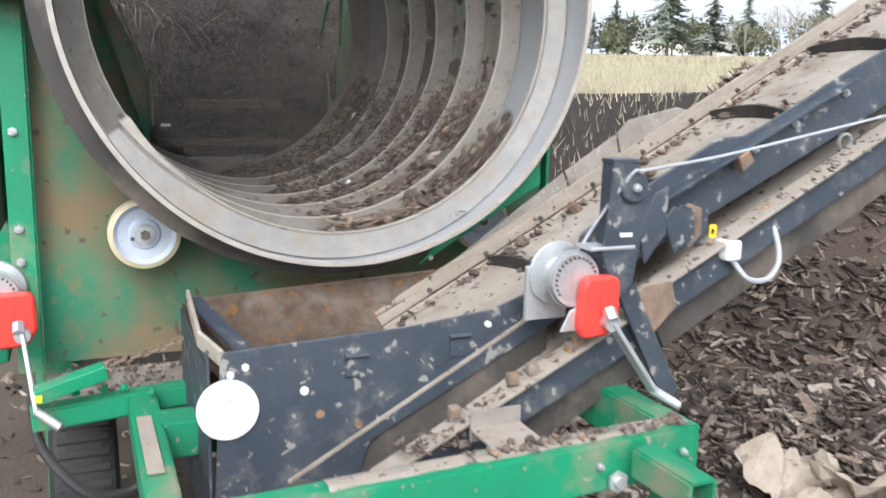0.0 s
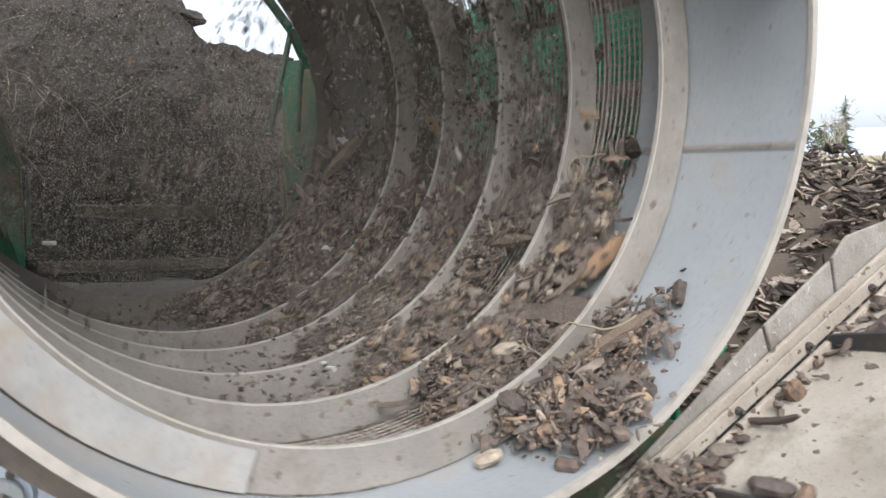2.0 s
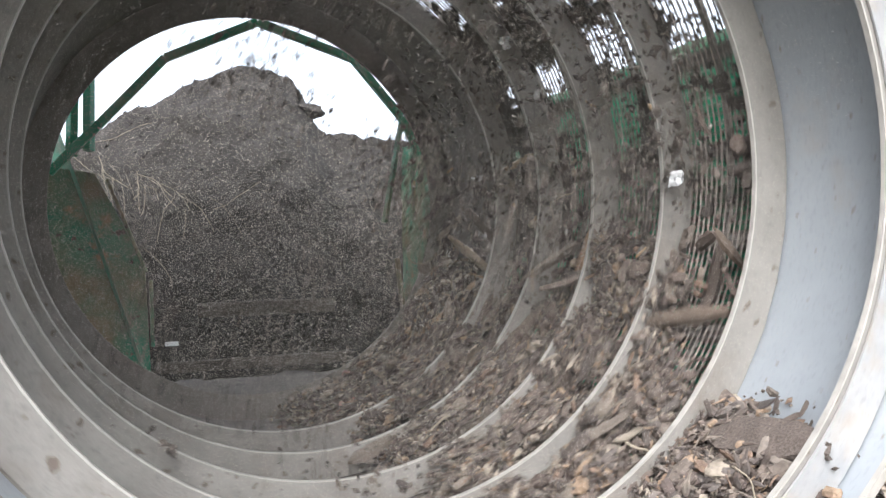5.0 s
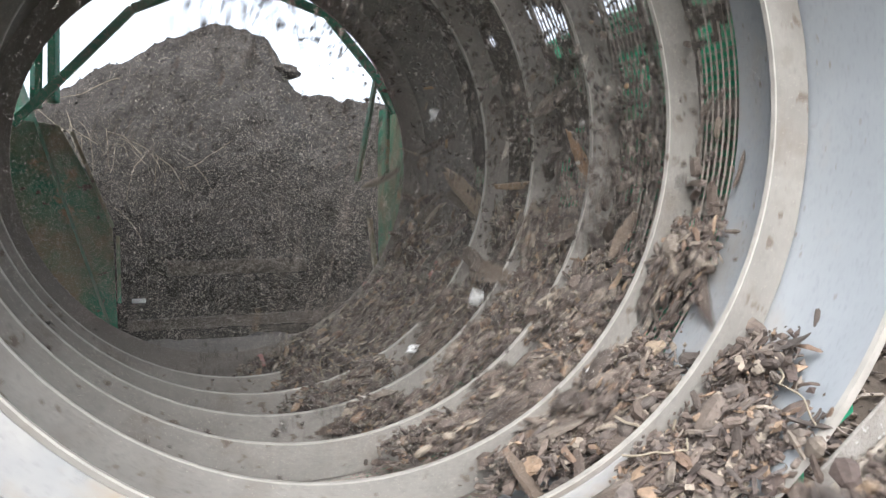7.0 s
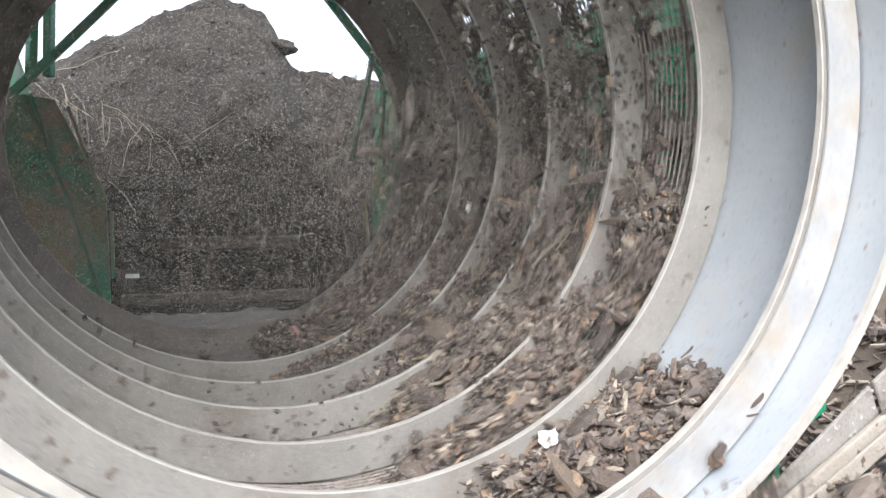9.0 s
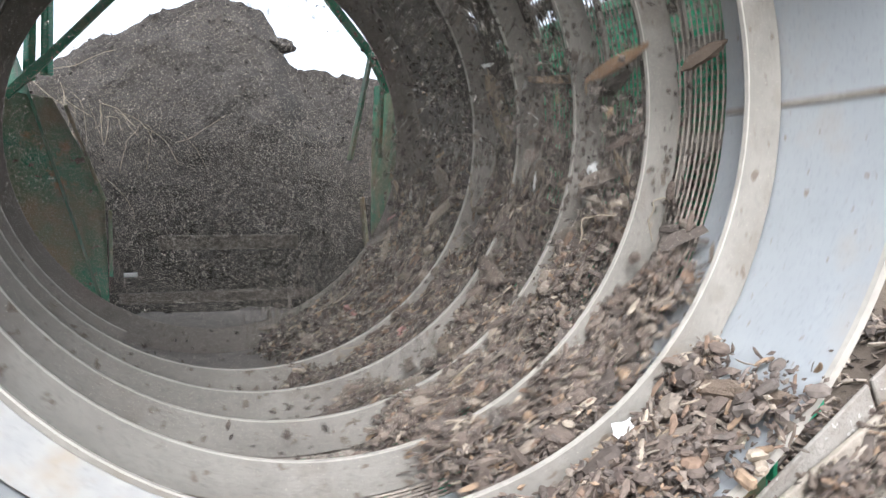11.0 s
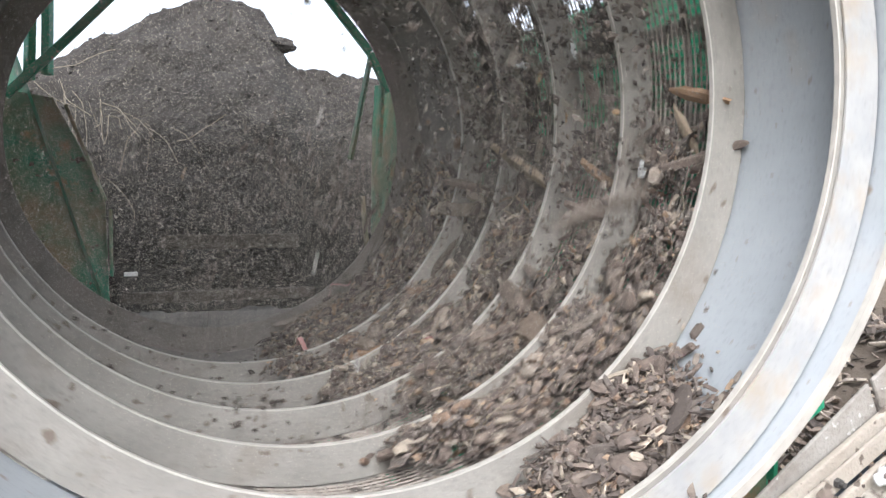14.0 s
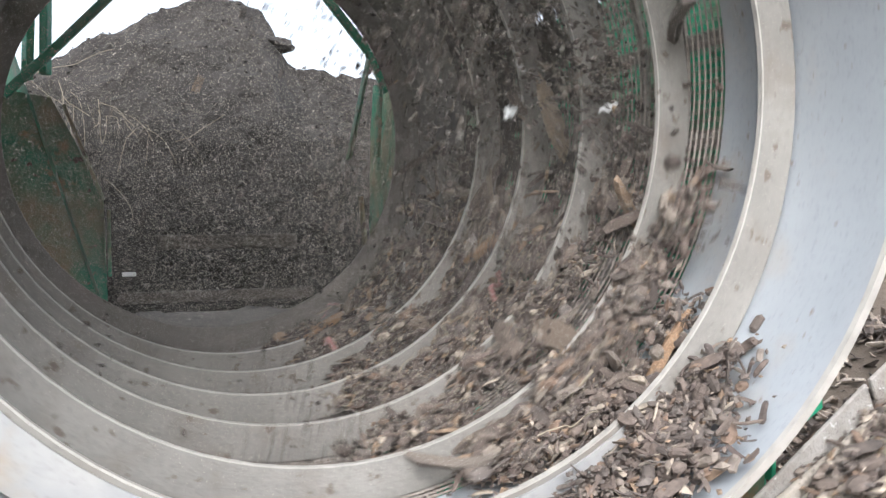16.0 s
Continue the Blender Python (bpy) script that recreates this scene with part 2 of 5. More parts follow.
def box(bm, lo, hi, bevel=0.004, m=None):
    g = bmesh.ops.create_cube(bm, size=1)["verts"]
    c, s = [(a + b) / 2 for a, b in zip(lo, hi)], [abs(b - a) for a, b in zip(lo, hi)]
    for v in g:
        v.co = Vector((v.co.x * s[0] + c[0], v.co.y * s[1] + c[1], v.co.z * s[2] + c[2]))
    if bevel:
        r = bmesh.ops.bevel(bm, geom=list({e for v in g for e in v.link_edges}), offset=min(bevel, min(s) * 0.3), segments=2, affect="EDGES", profile=0.5)
        g = list({v for f in r["faces"] for v in f.verts} | {v for v in g if v.is_valid})
    if m is not None:
        bmesh.ops.transform(bm, matrix=m, verts=[v for v in g if v.is_valid])
    return g


def boxed(lo, hi, bevel=0.004, m=None):
    bm = bmesh.new()
    box(bm, lo, hi, bevel, m)
    return bm


def beam(bm, a, b, w, h, bevel=0.004, up=(0, 0, 1)):
    """A square bar from a to b, w across and h high."""
    a, b = Vector(a), Vector(b)
    d = (b - a)
    x = d.normalized()
    y = Vector(up).cross(x).normalized()
    z = x.cross(y)
    m = Matrix((x, y, z)).transposed().to_4x4()
    m.translation = (a + b) / 2
    return box(bm, (-d.length / 2, -w / 2, -h / 2), (d.length / 2, w / 2, h / 2), bevel, m)


def beamed(a, b, w, h, bevel=0.004, up=(0, 0, 1)):
    bm = bmesh.new()
    beam(bm, a, b, w, h, bevel, up)
    return bm


def rod(bm, a, b, r, seg=16, r2=None):
    a, b = Vector(a), Vector(b)
    d = b - a
    m = Matrix.Translation((a + b) / 2) @ d.to_track_quat("Z", "Y").to_matrix().to_4x4()
    bmesh.ops.create_cone(bm, cap_ends=True, segments=seg, radius1=r, radius2=r if r2 is None else r2, depth=d.length, matrix=m)


def rodded(a, b, r, seg=16, r2=None):
    bm = bmesh.new()
    rod(bm, a, b, r, seg, r2)
    return bm


def lathe(profile, seg=48, axis="y", at=(0, 0, 0)):
    """Revolves (radius, along) points round an axis; the profile is closed."""
    bm = bmesh.new()
    rings = []
    for i in range(seg):
        a = 2 * math.pi * i / seg
        ring = []
        for r, h in profile:
            c, s = r * math.cos(a), r * math.sin(a)
            p = (c, h, s) if axis == "y" else (h, c, s) if axis == "x" else (c, s, h)
            ring.append(bm.verts.new((p[0] + at[0], p[1] + at[1], p[2] + at[2])))
        rings.append(ring)
    n = len(profile)
    for i in range(seg):
        a, b = rings[i], rings[(i + 1) % seg]
        for j in range(n):
            k = (j + 1) % n
            if profile[j][0] < 1e-6 and profile[k][0] < 1e-6:
                continue
            try:
                bm.faces.new((a[j], b[j], b[k], a[k]))
            except ValueError:
                pass
    bmesh.ops.remove_doubles(bm, verts=bm.verts, dist=1e-6)
    bmesh.ops.recalc_face_normals(bm, faces=bm.faces)
    return bm


def prism(points, y0, y1, bevel=0.003):
    """A flat plate: an outline in x and z, from y0 to y1."""
    bm = bmesh.new()
    a = [bm.verts.new((x, y0, z)) for x, z in points]
    b = [bm.verts.new((x, y1, z)) for x, z in points]
    n = len(points)
    bm.faces.new(a)
    bm.faces.new(b[::-1])
    for i in range(n):
        bm.faces.new((a[i], b[i], b[(i + 1) % n], a[(i + 1) % n]))
    bmesh.ops.recalc_face_normals(bm, faces=bm.faces)
    if bevel:
        bmesh.ops.bevel(bm, geom=bm.edges[:], offset=min(bevel, abs(y1 - y0) * 0.3), segments=1, affect="EDGES")
    return bm


def tube(points, r, seg=8, steps=6):
    """A round cable along a smooth line through the points."""
    pts = [Vector(p) for p in points]
    line = []
    for i in range(len(pts) - 1):
        p0, p1, p2, p3 = pts[max(i - 1, 0)], pts[i], pts[i + 1], pts[min(i + 2, len(pts) - 1)]
        for k in range(steps):
            t = k / steps
            line.append(0.5 * ((2 * p1) + (p2 - p0) * t + (2 * p0 - 5 * p1 + 4 * p2 - p3) * t * t + (3 * p1 - p0 - 3 * p2 + p3) * t ** 3))
    line.append(pts[-1])
    bm = bmesh.new()
    prev = None
    for i, p in enumerate(line):
        d = (line[min(i + 1, len(line) - 1)] - line[max(i - 1, 0)]).normalized()
        x = d.orthogonal().normalized() if prev is None else (prev - d * prev.dot(d)).normalized()
        prev = x
        y = d.cross(x)
        ring = [bm.verts.new(p + r * (math.cos(a) * x + math.sin(a) * y)) for a in (2 * math.pi * k / seg for k in range(seg))]
        if i:
            for k in range(seg):
                bm.faces.new((last[k], last[(k + 1) % seg], ring[(k + 1) % seg], ring[k]))
        last = ring
    return bm


def bolt(name, at, parent, mat, r=0.012, axis=(0, -1, 0)):
    a, d = Vector(at), Vector(axis)
    bm = rodded(a, a + d * 0.008, r, 6)
    rod(bm, a + d * 0.008, a + d * 0.016, r * 0.55, 8)
    return part(name, bm, mat, parent)


# ---- ground, bank, distance ----
def ground_height(x, y):
    r = math.hypot(x, y)
    bank = 9.0 + 1.2 * noise.noise((x * 0.15, y * 0.15, 0))
    t = min(max((r - bank) / 1.6, 0), 1)
    h = 1.55 * t * t * (3 - 2 * t)
    if r > bank:
        h += 0.0445 * (min(r, 220) - bank) * min((r - bank) / 30, 1)
    h += 0.05 * noise.noise((x * 0.9, y * 0.9, 3)) + (0.10 * noise.noise((x * 0.35, y * 0.35, 7)) if r < 40 else 0)
    # heaps of screened overs and rubble beyond the conveyor
    for hx, hy, hr, hh in ((4.4, 2.5, 2.3, 1.75), (6.4, 4.6, 2.2, 1.5), (3.0, 4.6, 1.4, 0.5), (2.6, -0.1, 1.2, 0.30)):
        d = math.hypot(x - hx, y - hy) / hr
        if d < 1:
            h += hh * (1 - d * d) ** 1.5 * (1 + 0.35 * noise.noise((x * 2, y * 2, 5)))
    return h


def ground_sheet():
    radii = [0.0] + [0.25 * 1.0 * i for i in range(1, 56)] + [14 * 1.09 ** i for i in range(1, 62)]
    seg = 128
    verts, faces, mats = [], [], []
    for r in radii:
        for k in range(seg):
            a = 2 * math.pi * k / seg
            x, y = r * math.cos(a), r * math.sin(a)
            verts.append((x, y, ground_height(x, y)))
    for i in range(len(radii) - 1):
        for k in range(seg):
            q = (k + 1) % seg
            faces.append((i * seg + k, i * seg + q, (i + 1) * seg + q, (i + 1) * seg + k))
            mats.append(1 if radii[i] > 10.7 else 2 if radii[i] > 8.2 else 0)
    ob = raw("ground", verts, faces, GROUND, smooth=True)
    ob.data.materials.append(GRASS)
    ob.data.materials.append(SOIL)
    ob.data.polygons.foreach_set("material_index", mats)
    tagged(ob, "bare brown dirt yard with a cut bank below rough pasture", "ground", kind="structure")


ground_sheet()


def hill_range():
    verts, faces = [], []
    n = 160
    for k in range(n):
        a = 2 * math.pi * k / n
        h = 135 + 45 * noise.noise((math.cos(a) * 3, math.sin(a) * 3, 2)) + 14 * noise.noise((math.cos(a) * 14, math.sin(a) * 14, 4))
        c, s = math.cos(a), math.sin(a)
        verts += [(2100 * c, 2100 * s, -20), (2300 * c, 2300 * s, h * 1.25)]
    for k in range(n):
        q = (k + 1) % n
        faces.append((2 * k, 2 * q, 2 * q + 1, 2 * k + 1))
    tagged(raw("backdrop", verts, faces, HILL, smooth=True), "far wooded hills, tinted pale blue for haze", "hills", kind="structure")


hill_range()


def conifer(at, height, seed, dense=1.0):
    rnd = random.Random(seed)
    root = thing("conifer", "tall conifer beyond the pasture, its green paled for haze", "tree", at, "trees beyond the pasture")
    part("trunk", rodded((0, 0, -1), (0, 0, height), 0.02 * height, 8, 0.004 * height), BARK, root)
    verts, faces = [], []
    z = height * rnd.uniform(0.1, 0.2)
    while z < height * 0.99:
        f = (z / height)
        reach = height * 0.32 * (1 - f) ** 0.8 * rnd.uniform(0.45, 1.2) + 0.12
        for _ in range(int(4 * dense) + 2):
            a = rnd.uniform(0, 2 * math.pi)
            ln = reach * rnd.uniform(0.45, 1.1)
            c, s = math.cos(a), math.sin(a)
            steps = 6
            for k in range(steps):
                d = ln * (k + 0.6) / steps
                w = 0.28 * ln * (1.15 - k / steps) * rnd.uniform(0.6, 1.2)
                zz = z - 0.28 * d + rnd.uniform(-0.1, 0.1)
                t = rnd.uniform(0.35, 0.8) * w
                i = len(verts)
                verts += [(c * d - s * w, s * d + c * w, zz - t), (c * d + s * w, s * d - c * w, zz - t * rnd.uniform(0.5, 1.2)),
                          (c * (d + ln / steps * 1.3), s * (d + ln / steps * 1.3), zz - 0.2 * t), (c * d * 0.9, s * d * 0.9, zz + 0.35 * w)]
                faces += [(i, i + 1, i + 2), (i, i + 3, i + 1), (i, i + 2, i + 3)]
        z += height * 0.022 * rnd.uniform(0.7, 1.3)
    raw("crown", verts, faces, NEEDLE, root)
    return root


def bare_tree(at, height, seed, name="bare_tree", label="leafless grey-brown tree on the pasture edge", category="tree"):
    rnd = random.Random(seed)
    root = thing(name, label, category, at, "bare trees and brush")
    bm = bmesh.new()

    def grow(p, d, ln, r, depth):
        e = p + d * ln
        rod(bm, p, e, r, 4, r * 0.6)
        if depth:
            for _ in range(3 if depth > 1 else 4):
                v = Vector((rnd.gauss(0, 0.5), rnd.gauss(0, 0.5), rnd.gauss(0.25, 0.3)))
                grow(p + d * ln * rnd.uniform(0.5, 1), (d + v).normalized(), ln * rnd.uniform(0.5, 0.8), r * 0.55, depth - 1)

    for _ in range(3):
        grow(Vector((rnd.gauss(0, 0.05 * height), rnd.gauss(0, 0.05 * height), -0.2)), Vector((rnd.gauss(0, 0.25), rnd.gauss(0, 0.25), 1)).normalized(), height * 0.4, 0.012 * height, 4)
    part("branch", bm, TWIG, root)


def on_ground(azimuth, r):
    """A place on the ground at a bearing from the machine, degrees from +y towards +x."""
    a = radians(azimuth)
    x, y = -0.69 + r * math.sin(a), -2.27 + r * math.cos(a)
    return (x, y, ground_height(x, y))


for i, (az, r, h) in enumerate(((37.6, 120, 13.5), (34.3, 135, 9.0), (32.9, 150, 7.0), (40.3, 130, 10.0), (42.3, 150, 11.0), (46.5, 150, 13.0), (31.9, 120, 5.0), (35.4, 165, 8.0), (39.0, 165, 7.5), (30.4, 140, 6.5), (50.5, 170, 13.0), (55.0, 190, 12.0))):
    conifer(on_ground(az, r), h, i)
for i, (az, r, h) in enumerate(((44.2, 60, 4.0), (45.2, 74, 5.5), (46.4, 70, 5.0), (47.2, 80, 5.5), (42.4, 90, 4.5), (49.0, 70, 4.5), (50.2, 60, 4.0), (51.5, 75, 5), (54.0, 60, 4.2), (58.0, 66, 4.5))):
    bare_tree(on_ground(az, r), h, i)
for i, (az, r, h) in enumerate(((32.6, 8.8, 0.65), (33.4, 9.2, 0.55), (31.6, 9.4, 0.7), (32.0, 8.9, 0.5), (45.0, 11.0, 0.6), (47.5, 11.4, 0.7), (50.0, 11.1, 0.5))):
    bare_tree(on_ground(az, r), h, 40 + i, "dry_bush", "dry straw-coloured weeds on the bank edge", "bush")


def leafy_bush(at, size, seed):
    rnd = random.Random(seed)
    root = thing("leafy_shrub", "olive green shrub beyond the pasture", "shrub", at, "shrubs beyond the pasture")
    part("stem", rodded((0, 0, -0.3), (0, 0, size * 0.5), 0.05 * size, 6, 0.02 * size), BARK, root)
    verts, faces = [], []
    lobes = [(rnd.gauss(0, 0.4) * size, rnd.gauss(0, 0.4) * size, rnd.uniform(0.3, 0.9) * size, rnd.uniform(0.25, 0.5) * size) for _ in range(7)]
    for _ in range(700):
        lx, ly, lz, lr = rnd.choice(lobes)
        d = Vector((rnd.gauss(0, 1), rnd.gauss(0, 1), rnd.gauss(0, 1))).normalized() * lr * rnd.uniform(0.6, 1.05)
        p = Vector((lx, ly, lz)) + d
        i, w = len(verts), size * 0.06
        for _ in range(3):
            verts.append(tuple(p + Vector((rnd.gauss(0, w), rnd.gauss(0, w), rnd.gauss(0, w)))))
        faces.append((i, i + 1, i + 2))
    raw("foliage", verts, faces, LEAF, root)


for i, (az, r, s) in enumerate(((31.0, 118, 4.2), (32.2, 122, 4.8), (33.9, 125, 3.6), (35.2, 130, 4.6), (36.8, 150, 4.8), (37.9, 150, 4.0), (39.4, 145, 4.6), (40.6, 150, 4.2), (42.0, 150, 5.0), (43.2, 140, 4.0), (46.0, 160, 5.5), (49.8, 165, 5.5), (54.0, 170, 5.5))):
    leafy_bush(on_ground(az, r), s, 300 + i)


def house(at, w, turn):
    root = thing("house", "small white house with a grey roof among trees", "house", at, "far houses")
    root.rotation_euler.z = radians(turn)
    part("wall", boxed((-w / 2, -2.5, -1), (w / 2, 2.5, 2.4), 0.02), HOUSE, root)
    part("roof", prism([(-w / 2 - 0.3, 2.4), (w / 2 + 0.3, 2.4), (w / 2 - 0.4, 3.7), (-w / 2 + 0.4, 3.7)], -2.8, 2.8), ROOF, root)
    for x in (-w / 4, w / 4):
        part("window", boxed((x - 0.5, -2.53, 0.8), (x + 0.5, -2.49, 1.8), 0.01), BLACK, root)


house(on_ground(35.6, 145), 8, 20)
house(on_ground(38.0, 165), 6, -10)
house(on_ground(40.6, 150), 5, 5)


def dry_grass():
    rnd = random.Random(5)
    verts, faces = [], []
    for _ in range(22000):
        az, r = radians(rnd.uniform(26, 66)), 10.6 + 70 * rnd.random() ** 2.2
        x, y = -0.69 + r * math.sin(az), -2.27 + r * math.cos(az)
        z = ground_height(x, y)
        h, a = rnd.uniform(0.04, 0.20) * (1 + r / 60), rnd.uniform(0, 6.3)
        w = 0.004 * (1 + r / 5)
        i = len(verts)
        verts += [(x - w * math.cos(a), y - w * math.sin(a), z - 0.03), (x + w * math.cos(a), y + w * math.sin(a), z - 0.03), (x + rnd.gauss(0, 0.3 * h), y + rnd.gauss(0, 0.3 * h), z + h)]
        faces.append((i, i + 1, i + 2))
    tagged(raw("dry_grass", verts, faces, STRAW), "dry straw-coloured grass on the bank and pasture", "grass", kind="stuff")


dry_grass()


# ---- chips ----
def chip_shape(rnd, kind, cuts=5):
    """Corners and faces of one rough bit, about one unit long."""
    if kind == "stone":
        n, w, t = 7, rnd.uniform(0.55, 0.85), rnd.uniform(0.4, 0.65)
    elif kind == "stick":
        n, w, t = 5, rnd.uniform(0.12, 0.22), rnd.uniform(0.10, 0.18)
    else:
        n, w, t = 6, rnd.uniform(0.25, 0.5), rnd.uniform(0.07, 0.18)
    rings = ((-0.5, 0.55), (-0.32, 0.95), (0.1, 1.0), (0.38, 0.85), (0.5, 0.5))
    if cuts == 3:
        rings = ((-0.5, 0.6), (0.05, 1.0), (0.5, 0.55))
    v, f = [], []
    bend = rnd.uniform(-0.12, 0.12)
    for x, s in rings:
        for k in range(n):
            a = 2 * math.pi * k / n + 0.3
            j = rnd.uniform(0.72, 1.2)
            v.append((x * (1 + rnd.uniform(-0.1, 0.1)), 0.5 * w * s * j * math.cos(a), 0.5 * t * s * j * math.sin(a) + bend * (4 * x * x - 0.3)))
    for i in range(len(rings) - 1):
        for k in range(n):
            q = (k + 1) % n
            f.append((i * n + k, i * n + q, (i + 1) * n + q, (i + 1) * n + k))
    f.append(tuple(range(n))[::-1])
    f.append(tuple((len(rings) - 1) * n + k for k in range(n)))
    return v, f


def crumb_shape(rnd):
    """A six-cornered crumb of eight faces."""
    v = [tuple(c * rnd.uniform(0.7, 1.25) * w for c, w in zip(p, (0.5, 0.33, 0.22))) for p in ((1, 0.1, 0), (-1, 0, 0.1), (0, 1, 0), (0.1, -1, 0), (0, 0.1, 1), (0, 0, -1))]
    return v, [(0, 2, 4), (2, 1, 4), (1, 3, 4), (3, 0, 4), (2, 0, 5), (1, 2, 5), (3, 1, 5), (0, 3, 5)]


_rnd = random.Random(11)
SHAPES = [chip_shape(_rnd, k) for k in ["bark"] * 6 + ["stick"] * 3 + ["stone"] * 4]
CRUMB_SHAPES = [crumb_shape(_rnd) for _ in range(8)]
SLIVERS = [chip_shape(_rnd, k, 3) for k in ["bark"] * 6 + ["stick"] * 3]


def scatter(places, rnd, sizes, kinds=None, shapes=SHAPES):
    """Verts and faces of many bits, each at its place with a random turn and size."""
    verts, faces = [], []
    for p in places:
        v, f = shapes[rnd.choice(kinds) if kinds else rnd.randrange(len(shapes))]
        s = rnd.uniform(*sizes) * (1 if rnd.random() < 0.85 else 1.6)
        m = Matrix.LocRotScale(p, Euler((rnd.gauss(0, 0.5), rnd.gauss(0, 0.4), rnd.uniform(0, 6.3))), (s, s, s))
        i = len(verts)
        verts += [tuple(m @ Vector(c)) for c in v]
        faces += [tuple(a + i for a in q) for q in f]
    return verts, faces


def ground_chips():
    rnd = random.Random(21)
    places = []
    while len(places) < 23000:
        x, y = rnd.uniform(0.65, 5.5), rnd.uniform(-1.4, 4.5)
        if rnd.random() < math.exp(-0.42 * math.hypot(x - 1.9, y - 0.3)):
            places.append((x, y, ground_height(x, y) + rnd.uniform(0.0, 0.05)))
    tagged(raw("bark_mulch", *scatter(places, rnd, (0.035, 0.135), shapes=SLIVERS), MULCH), "dark brown bark mulch and wood chips on the dirt", "mulch", kind="stuff")
    places = []
    for _ in range(1900):
        x, y = rnd.gauss(4.5, 1.0), rnd.gauss(2.8, 1.1)
        if x < 2.6:
            continue
        places.append((x, y, ground_height(x, y) + 0.02))
    tagged(raw("rubble", *scatter(places, rnd, (0.02, 0.08)), MULCH), "heap of dark wood offcuts, stones and rubble", "rubble", kind="stuff")
    places = []
    for _ in range(700):
        x, y = rnd.uniform(-1.9, 0.5), rnd.uniform(-0.8, 2.6)
        places.append((x, y, ground_height(x, y) + 0.005))
    tagged(raw("ground_litter", *scatter(places, rnd, (0.02, 0.07)), MULCH), "dark crumbs and chips on the dirt below the machine", "litter", kind="stuff")


ground_chips()


def crumpled_paper(at, size, seed, turn):
    rnd = random.Random(seed)
    bm = bmesh.new()
    bmesh.ops.create_grid(bm, x_segments=14, y_segments=14, size=0.5)
    for v in bm.verts:
        p = Vector((v.co.x * 3 + seed, v.co.y * 3, 0))
        v.co += Vector((0.16 * noise.noise(p), 0.16 * noise.noise(p + Vector((9, 0, 0))), 0.45 * abs(noise.noise(p * 0.7 + Vector((0, 7, 0)))) + 0.14 * noise.noise(p * 2.3)))
    bmesh.ops.solidify(bm, geom=bm.faces[:], thickness=0.006)
    bmesh.ops.transform(bm, matrix=pose(0, 0, 0, rnd.uniform(-20, 30), rnd.uniform(-15, 15), turn) @ Matrix.Scale(size, 4), verts=bm.verts)
    ob = part("paper_sack", bm, PAPER)
    ob.location = at
    tagged(ob, "crumpled tan paper sack lying on the bark mulch", "paper sack", "paper sacks")


for i, (x, y, s) in enumerate(((1.75, -0.15, 0.42), (1.5, -0.35, 0.36), (1.95, -0.42, 0.5), (1.62, -0.62, 0.4))):
    crumpled_paper((x, y, ground_height(x, y) + 0.05), s, i, 50 * i)


# ---- the rotating drum ----
drum = thing("trommel_drum", "rotating steel trommel drum with wire screen and spiral flight", "trommel drum", (0, 0, ZC))
part("front_shell", lathe([(R, 0.0), (R, 0.43), (R + 0.008, 0.43), (R + 0.008, 0.0)], 160), SHELL, drum, "smooth grey steel lip", smooth=False)
part("rim", lathe([(R - 0.002, -0.006), (R - 0.002, 0.004), (R + 0.012, 0.004), (R + 0.012, -0.006)], 160), EDGE, drum, "bright worn rim")
part("rear_shell", lathe([(R, 1.70), (R, 2.14), (R + 0.008, 2.14), (R + 0.008, 1.70)], 120), MURK, drum, "soil-stained rear shell")
part("feed_ring", lathe([(R - 0.09, 2.145), (R - 0.09, 2.155), (R + 0.008, 2.155), (R + 0.008, 2.145)], 120), MURK, drum, "dark feed ring")
# The flange's black stands in for shadow on the drum's side.
part("flange", lathe([(R + 0.009, 0.13), (R + 0.009, 0.145), (R + 0.062, 0.145), (R + 0.062, 0.13)], 120), BLACK, drum, "flange ring, blackened for the shadow behind the rim")
part("riding_ring", lathe([(R + 0.008, 0.20), (R + 0.008, 0.37), (R + 0.016, 0.37), (R + 0.016, 0.20)], 120), BLACK, drum, "black riding ring")


def flight_strip(r0, r1, y_first, y_last, thick, wob=0.0, seed=1, push=0.0):
    """A spiral strip from radius r0 to r1; its front end stands at angle zero."""
    rnd = random.Random(seed)
    n = int((y_last - y_first) / PITCH * 96)
    verts, faces = [], []
    for i in range(n + 1):
        y = y_first + (y_last - y_first) * i / n
        a = 2 * math.pi * y / PITCH
        w = wob * rnd.uniform(-1, 1)
        lead = 0.035 * max(0, 1 - i / 6.0)
        for r, yy in ((r0, y), (r1 + lead * 0.9, y), (r1 + lead * 0.9, y + thick), (r0, y + thick)):
            rr = r + w
            verts.append((rr * math.cos(a), yy + w * 0.5 - push, rr * math.sin(a)))
    for i in range(n):
        for k in range(4):
            q = (k + 1) % 4
            faces.append((4 * i + k, 4 * i + q, 4 * i + 4 + q, 4 * i + 4 + k))
    faces += [(0, 1, 2, 3)[::-1], tuple(4 * n + k for k in range(4))]
    return verts, faces


flight = raw("spiral_flight", *flight_strip(R - 0.005, R - H + 0.003, 0.004, 1.66, 0.009), FLIGHT, drum, "dusty spiral flight plate")
raw("edge", *flight_strip(R - H + 0.0034, R - H, 0.003, 1.66, 0.010), EDGE, flight, "bright worn edge")
raw("wear_bar", *flight_strip(R - 0.004, R - H + 0.010, 0.004, 0.20, 0.004, push=0.006), WORN, flight, "scoured bright leading plate")


